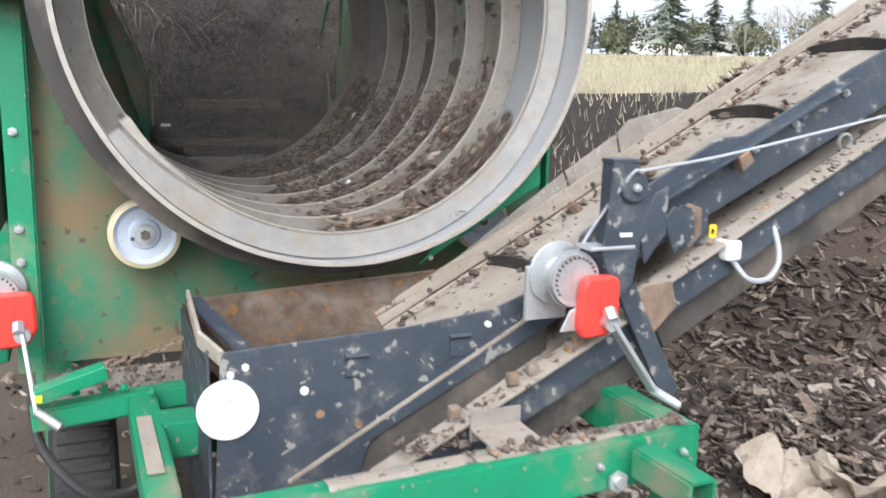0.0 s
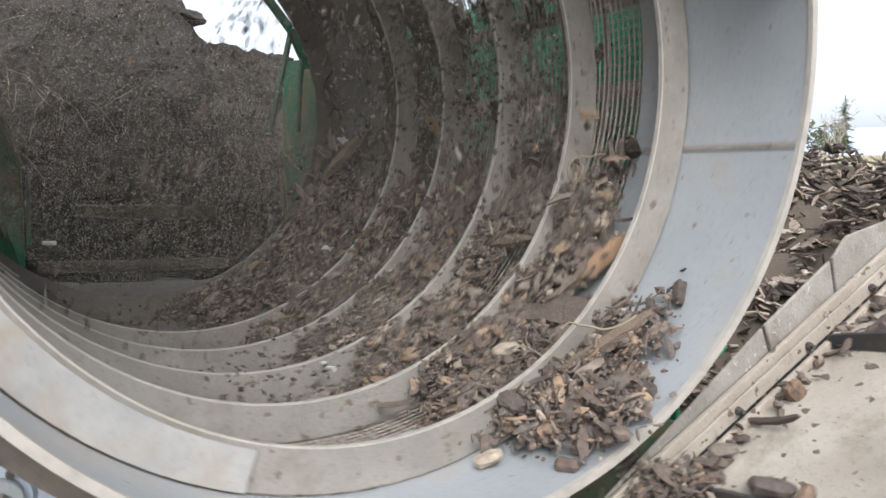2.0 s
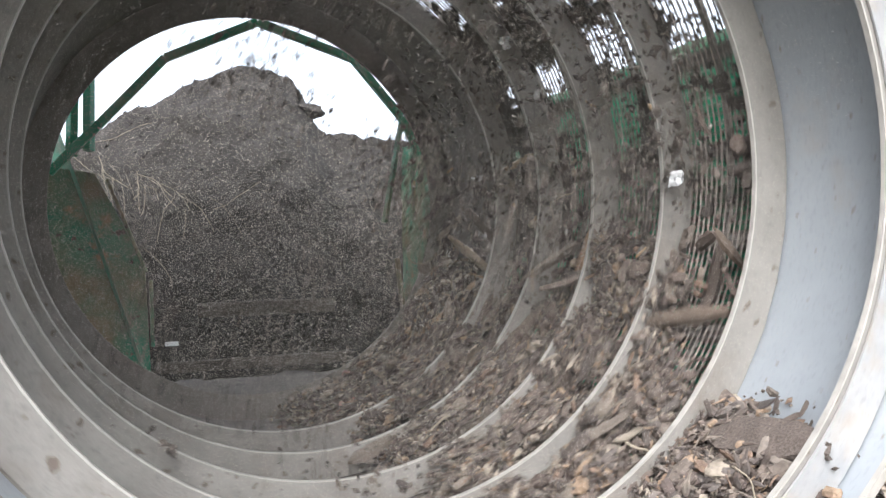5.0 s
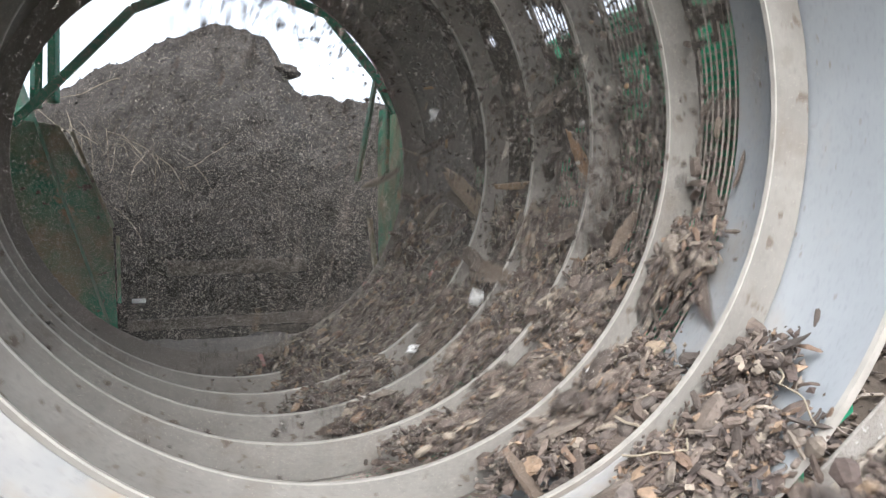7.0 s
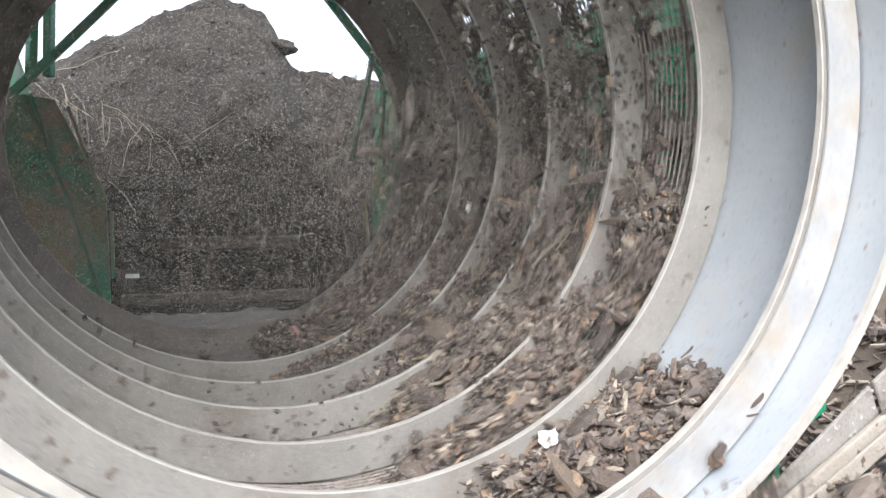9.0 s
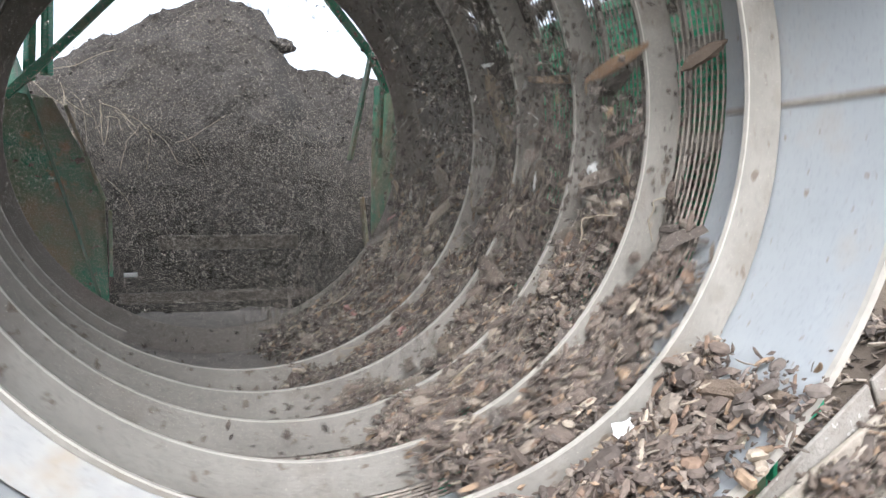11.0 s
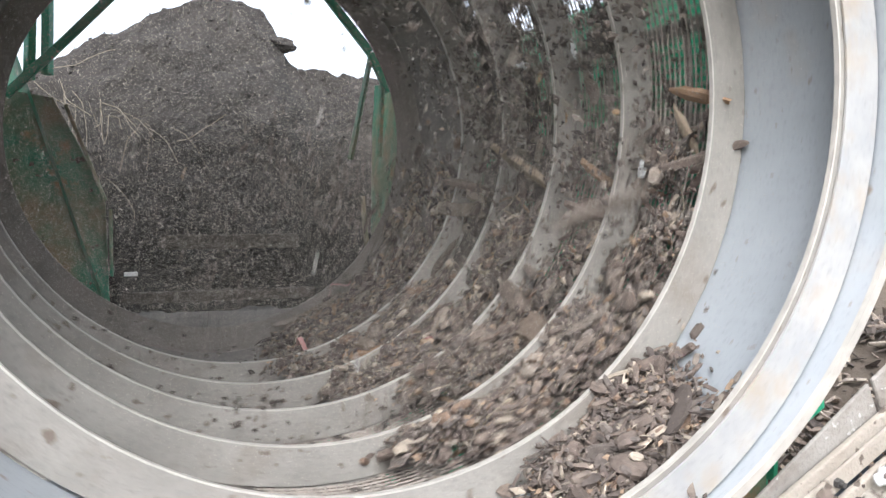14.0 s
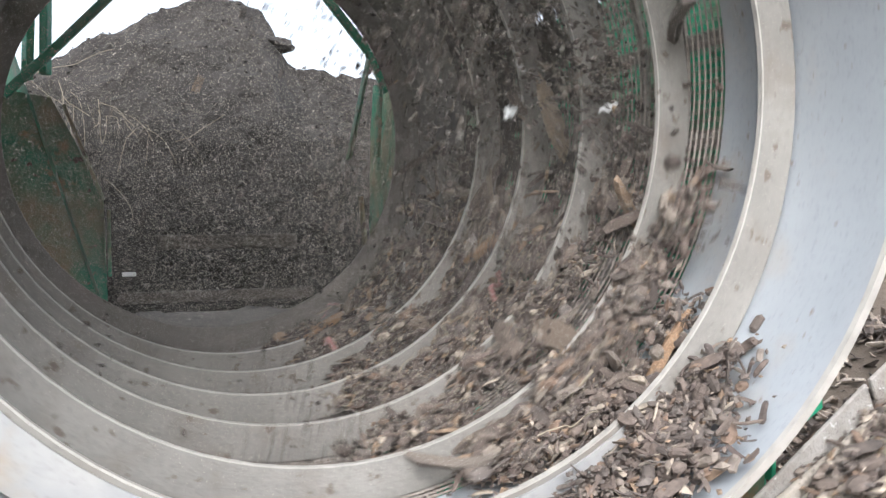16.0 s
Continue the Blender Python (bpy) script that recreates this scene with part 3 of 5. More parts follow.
def weld_stitches():
    rnd = random.Random(9)
    verts, faces = [], []
    for i in range(int(1.62 / PITCH * 14)):
        y = i * PITCH / 14 + 0.01
        a0 = 2 * math.pi * i / 14
        da = radians(rnd.uniform(20.5, 24.5))
        n = 9
        b = len(verts)
        for k in range(n):
            a = a0 + da * k / (n - 1)
            yy = y + PITCH * (da * k / (n - 1)) / (2 * math.pi)
            w = 0.006 * rnd.uniform(0.6, 1.2)
            for r, dy in ((R + 0.001, -w), (R - w, -0.3 * w), (R - 0.008, 0.004), (R + 0.001, 0.010)):
                verts.append((r * math.cos(a), yy + dy, r * math.sin(a)))
        for k in range(n - 1):
            for q in range(4):
                p = (q + 1) % 4
                faces.append((b + 4 * k + q, b + 4 * k + p, b + 4 * k + 4 + p, b + 4 * k + 4 + q))
    return verts, faces


tagged(raw("weld_bead", *weld_stitches(), FLIGHT, drum), kind="stuff")


def screen_wires():
    """Fine hoops and long wires of the screen, as three-sided bars."""
    verts, faces = [], []
    seg = 120
    hoops = int(1.26 / 0.017)
    for j in range(hoops):
        y = 0.44 + 0.017 * j
        b = len(verts)
        for k in range(seg):
            a = 2 * math.pi * k / seg
            c, s = math.cos(a), math.sin(a)
            for dr, dy in ((-0.0015, 0), (0.002, -0.0019), (0.002, 0.0019)):
                verts.append(((R + dr) * c, y + dy, (R + dr) * s))
        for k in range(seg):
            n = (k + 1) % seg
            for q in range(3):
                p = (q + 1) % 3
                faces.append((b + 3 * k + q, b + 3 * k + p, b + 3 * n + p, b + 3 * n + q))
    for k in range(240):
        a = 2 * math.pi * (k + 0.5) / 240
        b = len(verts)
        for y in (0.43, 1.71):
            for dr, da in ((-0.002, 0), (0.0035, -0.0028), (0.0035, 0.0028)):
                verts.append(((R + dr) * math.cos(a + da), y, (R + dr) * math.sin(a + da)))
        for q in range(3):
            p = (q + 1) % 3
            faces.append((b + q, b + p, b + 3 + p, b + 3 + q))
    return verts, faces


def caked_soil():
    """Irregular cakes of soil stuck in the screen, thicker towards the feed end."""
    verts, faces = [], []
    rows, cols = 112, 330
    grid = {}

    def inside(j, k):
        y, a = 0.45 + 0.0112 * j, 2 * math.pi * (k % cols) / cols
        c, s = math.cos(a), math.sin(a)
        v = noise.noise((y * 7, c * 7, s * 7)) + 0.6 * noise.noise((y * 19, c * 19, s * 19)) + 0.35 * noise.noise((y * 47, c * 47, s * 47))
        return v > 0.56 - 0.89 * min(max((y - 0.75) / 0.7, 0), 1)

    def corner(j, k, layer):
        key = (j, k % cols, layer)
        if key not in grid:
            y, a = 0.45 + 0.0112 * j, 2 * math.pi * (k % cols) / cols
            n1, n2 = noise.noise((y * 60, a * 40, 1)), noise.noise((y * 60, a * 40, 6))
            r = (R - 0.004 if layer == 0 else R + 0.005) + 0.003 * n1
            a += 0.010 * n2
            grid[key] = len(verts)
            verts.append((r * math.cos(a), y + 0.006 * n1, r * math.sin(a)))
        return grid[key]

    for j in range(rows):
        for k in range(cols):
            if inside(j, k):
                faces.append(tuple(corner(j + q, k + w, 0) for q, w in ((0, 0), (1, 0), (1, 1), (0, 1))))
                faces.append(tuple(corner(j + q, k + w, 1) for q, w in ((0, 1), (1, 1), (1, 0), (0, 0))))
    return verts, faces


tagged(raw("caked_soil", *caked_soil(), DRIED, drum, "dark soil caked in the screen"), kind="stuff")
tagged(raw("screen_mesh", *screen_wires(), WIRE, drum, "woven steel wire screen"), kind="stuff")
bar_mesh = None
for k in range(24):
    a = 15.0 * k + 4
    if bar_mesh is None:
        bar = part("screen_bar", boxed((R + 0.006, 0.42, -0.016), (R + 0.022, 1.72, 0.016), 0.003), FLIGHT, drum)
        bar_mesh = bar.data
    else:
        bar = new("screen_bar", bar_mesh)
        bar.parent = drum
    bar.matrix_local = pose(0, 0, 0, 0, -a, 0)
for j in range(8):
    y = 0.56 + 0.1498 * j
    part("hoop_band", lathe([(R + 0.007, y - 0.007), (R + 0.007, y + 0.007), (R + 0.016, y + 0.007), (R + 0.016, y - 0.007)], 96), FLIGHT, drum)
for a in (338,):
    m = pose(0, 0, 0, 0, -a, 0)
    bm = boxed((R - 0.003, 0.004, -0.007), (R + 0.001, 0.425, 0.005), 0.001)
    ob = part("plate_seam", bm, FLIGHT, drum)
    ob.matrix_local = m

# ---- machine frame ----
frame_root = thing("trommel_screen", "green painted steel trommel body, muddy and scratched", "machine", (0, 0, ZC))


def bulkhead():
    """End plate with a round opening for the drum."""
    bm = bmesh.new()
    n, r = 96, R + 0.026
    lo, hi = (-0.84, -1.10), (0.84, 0.40)
    angles = sorted([2 * math.pi * k / n for k in range(n)] + [math.atan2(z, x) % (2 * math.pi) for x in (lo[0], hi[0]) for z in (lo[1], hi[1])])
    loops = []
    for y in (0.384, 0.392):
        inner, outer = [], []
        for a in angles:
            c, s = math.cos(a), math.sin(a)
            t = min(max(hi[0] / c, lo[0] / c) if abs(c) > 1e-6 else 99, max(hi[1] / s, lo[1] / s) if abs(s) > 1e-6 else 99)
            t = max(t, r + 0.004)
            inner.append(bm.verts.new((r * c, y, r * s)))
            outer.append(bm.verts.new((t * c, y, t * s)))
        loops.append((inner, outer))
    (i0, o0), (i1, o1) = loops
    m = len(angles)
    for k in range(m):
        q = (k + 1) % m
        bm.faces.new((i0[k], o0[k], o0[q], i0[q]))
        bm.faces.new((i1[q], o1[q], o1[k], i1[k]))
        bm.faces.new((i0[q], i1[q], i1[k], i0[k]))
        bm.faces.new((o0[k], o1[k], o1[q], o0[q]))
    bmesh.ops.recalc_face_normals(bm, faces=bm.faces)
    return bm


part("end_plate", bulkhead(), GREEN_DIRTY, frame_root, "muddy green end plate round the drum")
bm = boxed((-0.90, 0.30, -1.10), (-0.835, 0.312, 0.25), 0.002)
box(bm, (-0.838, 0.312, -1.10), (-0.828, 0.37, 0.25), 0.002)
part("corner_post", bm, GREEN, frame_root, "green angle-iron post")
for z in (-0.404, -0.676, -0.77):
    bolt("bolt", (-0.875, 0.30, z), frame_root, ZINC, 0.013)
part("top_rail", boxed((-1.15, 0.18, -0.05), (-0.785, 0.30, 0.02), 0.006), GREEN, frame_root)
for x in (-0.98, 0.88):
    part("side_panel", boxed((x - 0.006, 0.40, -0.80), (x + 0.006, 2.15, 0.28), 0.002), GREEN, frame_root)
    part("sill_rail", boxed((x - 0.05, 0.42, -1.10), (x + 0.05, 2.95, -0.98), 0.008), GREEN, frame_root)
    for y in (0.45, 1.3, 2.1):
        part("upright", boxed((x - 0.03, y, -0.98), (x + 0.03, y + 0.06, 0.30), 0.005), GREEN, frame_root)
    part("top_edge", boxed((x - 0.02, 0.40, 0.28), (x + 0.02, 2.15, 0.31), 0.004), GREEN, frame_root)
# Unseen hood, assumed and added to keep sky light off the drum's upper left.
def hood():
    bm = bmesh.new()
    n = 14
    rows = []
    for r in (0.965, 0.973):
        for y in (0.42, 2.15):
            rows.append([bm.verts.new((r * math.cos(radians(94 + 86 * k / n)), y, r * math.sin(radians(94 + 86 * k / n)))) for k in range(n + 1)])
    for k in range(n):
        bm.faces.new((rows[0][k], rows[1][k], rows[1][k + 1], rows[0][k + 1]))
        bm.faces.new((rows[2][k], rows[2][k + 1], rows[3][k + 1], rows[3][k]))
        bm.faces.new((rows[0][k], rows[0][k + 1], rows[2][k + 1], rows[2][k]))
        bm.faces.new((rows[1][k], rows[3][k], rows[3][k + 1], rows[1][k + 1]))
    return bm


part("hood_panel", hood(), GREEN_DIRTY, frame_root, "unseen curved hood added to keep light off the drum")
for y in (0.9, 1.8):
    part("cross_member", boxed((-0.97, y, -1.08), (0.97, y + 0.08, -1.0), 0.006), GREEN, frame_root)
# deflector strip between the drum lip and the conveyor
part("deflector_plate", prism([(0.248, -0.800), (0.668, -0.556), (0.664, -0.505)] + [((R + 0.022) * math.cos(radians(a)), (R + 0.022) * math.sin(radians(a))) for a in (-39, -41, -44, -48, -54, -60, -66)], 0.078, 0.086), GREEN, frame_root, "bright green deflector plate")
bolt("bolt", (0.284, 0.078, -0.777), frame_root, ZINC, 0.009)
# legs below
for x in (-0.8, 0.85):
    for y in (0.5, 2.6):
        part("leg", boxed((x - 0.05, y, -1.85), (x + 0.05, y + 0.1, -1.10), 0.006), GREEN, frame_root)


def roller(at):
    root = thing("trunnion_roller", "grey caster roller with cream tread carrying the drum", "roller", at, "drum rollers")
    part("tread", lathe([(0.088, -0.026), (0.102, -0.022), (0.102, 0.022), (0.088, 0.026)], 48), TYRE, root, "cream polyurethane tread", smooth=False)
    part("wheel", lathe([(0.0, -0.012), (0.03, -0.02), (0.04, -0.022), (0.047, -0.012), (0.075, -0.016), (0.088, -0.028), (0.0885, 0.028), (0.0, 0.02)], 48), WHEEL, root, "grey painted cast wheel")
    part("hub", lathe([(0.0, -0.032), (0.028, -0.032), (0.031, -0.028), (0.031, 0.0), (0.0, 0.0)], 32), ZINC, root)
    part("axle_nut", rodded((0, -0.052, 0), (0, -0.03, 0), 0.014, 6), BLACK, root)
    part("grease_nipple", rodded((-0.035, -0.03, -0.012), (-0.035, -0.015, -0.012), 0.006, 8), BLACK, root)
    part("axle", rodded((0, 0, 0), (0, 0.12, 0), 0.014, 16), ZINC, root)
    return root


roller_left = roller((-0.544, 0.28, ZC - 0.698))
roller_right = copy_thing(roller_left, pose(0.544, 0.28, ZC - 0.698))


# ---- overs conveyor ----
conveyor = thing("overs_conveyor", "dark navy steel discharge conveyor with dusty rubber belt", "conveyor", (0, 0, ZC))


def belt_z(x):
    return -0.95 + BELT_K * (x - 0.19)


HEAD, TAIL = 3.45, -0.28
belt_dir = Vector((1, 0, BELT_K)).normalized()
belt_up = Vector((-BELT_K, 0, 1)).normalized()
part("belt", beamed((TAIL, -0.18, belt_z(TAIL) - 0.006), (HEAD, -0.18, belt_z(HEAD) - 0.006), 0.45, 0.012, 0.002), BELT, conveyor, "dusty tan rubber belt")
part("return_belt", beamed(Vector((TAIL, -0.18, belt_z(TAIL))) - belt_up * 0.13, Vector((HEAD, -0.18, belt_z(HEAD))) - belt_up * 0.13, 0.45, 0.012, 0.002), BELT, conveyor)
for x in (TAIL, HEAD):
    c = Vector((x, 0, belt_z(x))) - belt_up * 0.068
    part("belt_pulley", rodded((c.x, -0.42, c.z), (c.x, 0.06, c.z), 0.055, 24), BLACK, conveyor)
# far side: skirt boards in three lengths, dusty flashing strips and a frame channel
for pts in ([(0.16, -0.935), (0.30, -0.83), (0.741, -0.518), (0.781, -0.608)],
            [(0.748, -0.513), (0.935, -0.394), (0.968, -0.510), (0.788, -0.605)],
            [(0.942, -0.389), (0.985, -0.345), (1.18, -0.300), (1.31, -0.33), (0.975, -0.507)]):
    part("skirt_board", prism(pts, 0.06, 0.068), BOARD, conveyor, "mud-caked steel skirt board")
for off, w, y in ((0.030, 0.055, 0.045), (-0.012, 0.04, 0.02)):
    a, b = Vector((0.12, y, belt_z(0.12))), Vector((HEAD, y, belt_z(HEAD)))
    part("flashing_strip", beamed(a + belt_up * (off + 0.01), b + belt_up * (off + 0.01), 0.012, w, 0.003), STRIP, conveyor, "dusty rubber flashing strip")
part("clamp_bar", beamed(Vector((0.12, 0.032, belt_z(0.12))) + belt_up * 0.035, Vector((HEAD, 0.032, belt_z(HEAD))) + belt_up * 0.035, 0.006, 0.03, 0.002), STRIP, conveyor)
for i in range(17):
    x = 0.28 + 0.19 * i
    p = Vector((x, 0.029, belt_z(x))) + belt_up * 0.035
    bolt("bolt", p, conveyor, BLACK, 0.008)
part("far_channel", beamed(Vector((0.1, 0.075, belt_z(0.1))) - belt_up * 0.09, Vector((HEAD, 0.075, belt_z(HEAD))) - belt_up * 0.09, 0.03, 0.15, 0.004), NAVY, conveyor)
# near side: upper side plate, lower channel
part("side_plate", prism([(0.44, -0.80), (0.47, -0.62), (0.55, -0.56), (0.75, -0.45), (0.90, -0.37), (0.98, -0.365), (1.05, -0.335), (1.36, -0.17), (HEAD, 0.83), (HEAD, 0.66), (1.4, -0.33)], -0.485, -0.475), NAVY, conveyor, "navy side plate with bolts")
part("ledge", beamed((0.60, -0.50, -0.585), (1.35, -0.50, -0.20), 0.05, 0.012, 0.003), NAVY, conveyor)
for (x0, z0), (x1, z1) in (((-0.11, -1.162), (0.63, -0.795)), ((0.62, -0.770), (1.40, -0.362)), ((1.39, -0.366), (HEAD, 0.70))):
    part("rail_flange", beamed((x0, -0.555, z0), (x1, -0.555, z1), 0.07, 0.010, 0.003), STRIP, conveyor, "dust-covered rail flange")
    part("rail_web", beamed((x0 + 0.02, -0.545, z0 - 0.052), (x1 + 0.02, -0.545, z1 - 0.052), 0.045, 0.082, 0.006), NAVY, conveyor, "navy rail web")
    part("under_rail", beamed((x0 + 0.09, -0.50, z0 - 0.13), (x1 + 0.09, -0.50, z1 - 0.13), 0.04, 0.095, 0.006), BLACK, conveyor, "dark grey lower rail")
part("fold_joint", prism([(0.54, -0.80), (0.60, -0.74), (0.68, -0.73), (0.70, -0.80), (0.62, -0.88)], -0.60, -0.592), RUSTY, conveyor, "rusty fold hinge")
for x, z in ((0.43, -0.885), (0.41, -0.90), (0.09, -1.03), (0.245, -0.965), (0.30, -0.945), (0.61, -0.79)):
    part("rust_lump", boxed((x - 0.014, -0.575, z - 0.008), (x + 0.014, -0.545, z + 0.022), 0.006, None), RUSTY, conveyor)
# tail box
part("front_panel", prism([(-0.436, -0.871), (0.018, -0.850), (0.262, -0.823), (0.412, -0.768), (0.47, -0.70), (0.47, -0.865), (-0.07, -1.14), (-0.14, -1.35), (-0.462, -1.35)], -0.402, -0.394), NAVY, conveyor, "scratched navy tail box panel")
# Black plate added as the shade in the gap; it hides the belt.
part("inner_web", prism([(-0.30, -1.36), (-0.30, -1.05), (0.44, -0.80), (0.44, -1.05), (0.10, -1.36)], -0.390, -0.384), BLACK, conveyor, "black plate added as the dark of the gap")
part("end_panel", boxed((-0.468, -0.395, -1.35), (-0.460, 0.10, -0.885), 0.002), NAVY, conveyor)
bm = bmesh.new()
beam(bm, (-0.448, 0.09, -0.850), (-0.470, -0.30, -0.862), 0.012, 0.04)
beam(bm, (-0.470, -0.30, -0.862), (-0.432, -0.40, -0.885), 0.012, 0.04)
part("lip_flange", bm, STRIP, conveyor, "bent dusty lip")
part("back_panel", prism([(-0.446, -0.862), (0.31, -0.822), (0.31, -0.95), (-0.1, -1.14), (-0.475, -1.14)], 0.092, 0.100), RUSTY, conveyor, "rust-streaked back panel")
bm = bmesh.new()
for q in (((-0.47, -0.39, -0.90), (-0.47, 0.09, -0.86), (-0.26, 0.09, -1.12), (-0.26, -0.39, -1.12)), ((-0.46, 0.09, -0.86), (0.30, 0.09, -0.83), (0.30, 0.03, -0.90), (-0.16, 0.03, -1.12))):
    bm.faces.new([bm.verts.new(p) for p in q])
bmesh.ops.solidify(bm, geom=bm.faces[:], thickness=0.006)
part("chute_liner", bm, RUSTY, conveyor, "rusty sloping liner")
part("liner_rib", beamed((-0.44, 0.06, -0.85), (-0.28, -0.30, -1.00), 0.05, 0.008, 0.002), NAVY, conveyor)
for x, z in ((-0.11, -0.935), (0.17, -0.91)):
    bm = boxed((x - 0.028, -0.409, z - 0.028), (x + 0.028, -0.402, z + 0.028), 0.002)
    rod(bm, (x - 0.03, -0.413, z + 0.028), (x + 0.03, -0.413, z + 0.028), 0.006, 8)
    part("latch_tab", bm, NAVY, conveyor, "small welded latch tab")
for x, z in ((-0.415, -0.925), (-0.38, -0.91), (0.25, -0.86)):
    bolt("bolt", (x, -0.402, z), conveyor, WHITE, 0.009)
part("paint_chip", rodded((-0.239, -0.4045, -0.985), (-0.239, -0.402, -0.985), 0.011, 12), WHITE, conveyor)
for x, z in ((-0.20, -1.05), (-0.10, -1.09)):
    part("rust_spot", rodded((x, -0.4042, z), (x, -0.402, z), 0.012, 7), RUSTY, conveyor)
# bracket with cable sheave
part("bracket_plate", prism([(0.464, -0.418), (0.534, -0.423), (0.544, -0.483), (0.564, -0.543), (0.539, -0.723), (0.489, -0.763), (0.444, -0.643)], -0.625, -0.617), NAVY, conveyor)
part("bracket_cap", boxed((0.461, -0.625, -0.423), (0.539, -0.570, -0.413), 0.002), NAVY, conveyor)
part("bracket_side", boxed((0.464, -0.617, -0.723), (0.472, -0.570, -0.423), 0.002), NAVY, conveyor)
part("sheave", lathe([(0.0, -0.639), (0.034, -0.639), (0.038, -0.635), (0.038, -0.630), (0.0, -0.626)], 32, at=(0.519, 0, -0.480)), NAVY, conveyor)
bolt("bolt", (0.519, -0.639, -0.480), conveyor, ZINC, 0.011)
part("bracket_wing", prism([(0.564, -0.583), (0.609, -0.503), (0.649, -0.483), (0.649, -0.603), (0.589, -0.683)], -0.60, -0.592), NAVY, conveyor)
for i, x in enumerate((0.64, 0.68, 0.72, 0.76)):
    part("hinge_plate", prism([(x, -0.57), (x + 0.03, -0.535), (x + 0.075, -0.55), (x + 0.08, -0.62), (x + 0.04, -0.66)], -0.60 + 0.022 * i, -0.594 + 0.022 * i), NAVY if i != 2 else RUSTY, conveyor)
part("sticker", boxed((0.786, -0.6015, -0.622), (0.809, -0.600, -0.587), 0.0), YELLOW, conveyor, "yellow warning sticker")
part("sticker_mark", boxed((0.792, -0.6025, -0.612), (0.802, -0.6016, -0.599), 0.0), INK, conveyor)
part("label_plate", boxed((0.490, -0.6275, -0.602), (0.525, -0.6255, -0.592), 0.0), WHITE, conveyor, "small white label")
part("clamp", boxed((0.855, -0.60, -0.69), (0.905, -0.545, -0.635), 0.008), WHITE, conveyor, "pale cable clamp")
part("stay_bar", beamed((0.535, -0.60, -0.74), (0.70, -0.60, -1.045), 0.012, 0.055, 0.003), NAVY, conveyor, "navy support leg")
bolt("bolt", (0.688, -0.607, -1.035), conveyor, BLACK, 0.010)
for x in (0.62, 1.02, 1.16, 1.34):
    bolt("bolt", (x, -0.485, -0.60 + 0.5 * (x - 0.62)), conveyor, ZINC, 0.013)
part("lug", prism([(0.93, -0.42), (0.965, -0.40), (0.985, -0.43), (0.95, -0.46)], -0.53, -0.486), RUSTY, conveyor)
part("weld_line", beamed((-0.12, -0.4035, -1.075), (0.43, -0.4035, -0.80), 0.002, 0.003, 0.0), NAVY, conveyor, "thin weld line")
part("foot_bracket", boxed((0.085, -0.80, -1.033), (0.215, -0.66, -1.025), 0.003), STRIP, conveyor, "dusty foot bracket")
part("foot_angle", boxed((0.085, -0.665, -1.06), (0.215, -0.657, -0.985), 0.003), BOARD, conveyor)
rnd = random.Random(8)
for _ in range(60):
    x, z = rnd.uniform(-0.45, 0.38), 0
    z = rnd.uniform(-1.28, -0.90 + 0.06 * (x + 0.4))
    if z < -1.10 + 0.46 * (x + 0.08) + 0.02:
        continue
    l, w, a = rnd.uniform(0.002, 0.011), rnd.uniform(0.0008, 0.0028), rnd.uniform(-80, 80)
    part("scuff", boxed((-l, -0.0012, -w), (l, 0, w), 0.0, pose(x, -0.4025, z, 0, a, 0)), rnd.choice((BOARD, BOARD, BOARD, RUSTY)), conveyor)
cleats = []
for k in range(18):
    bm = bmesh.new()
    n = 10
    top, bot = [], []
    for i in range(n + 1):
        y = 0.02 - 0.40 * i / n
        s = math.sin(math.pi * i / n)
        bend = 0.03 * s
        for dx in (-0.006, 0.006):
            bot.append(bm.verts.new((bend + dx, y, 0.001)))
            top.append(bm.verts.new((bend + dx * 0.6 + 0.004, y, 0.028 + 0.016 * s)))
    for i in range(n):
        for q in range(2):
            bm.faces.new((bot[2 * i + q], bot[2 * i + 2 + q], top[2 * i + 2 + q], top[2 * i + q]))
        bm.faces.new((top[2 * i], top[2 * i + 1], top[2 * i + 3], top[2 * i + 2]))
    for i in (0, n):
        bm.faces.new((bot[2 * i], bot[2 * i + 1], top[2 * i + 1], top[2 * i]))
    bmesh.ops.recalc_face_normals(bm, faces=bm.faces)
    if k == 0:
        c = part("cleat", bm, RUBBER, conveyor, "curved black rubber cleat")
    else:
        bm.free()
        c = new("cleat", cleats[0].data)
        c.parent = conveyor
        c["label"] = "curved black rubber cleat"
    rnd = random.Random(200 + k)
    bits = [(rnd.uniform(0.02, 0.10), rnd.uniform(-0.36, 0.0), rnd.uniform(0.004, 0.02)) for _ in range(26)]
    raw("carried_chip_bed", *scatter(bits, rnd, (0.012, 0.055)), CHIPS, c, "wood chips lying against the cleat")["kind"] = "stuff"
    cleats.append(c)


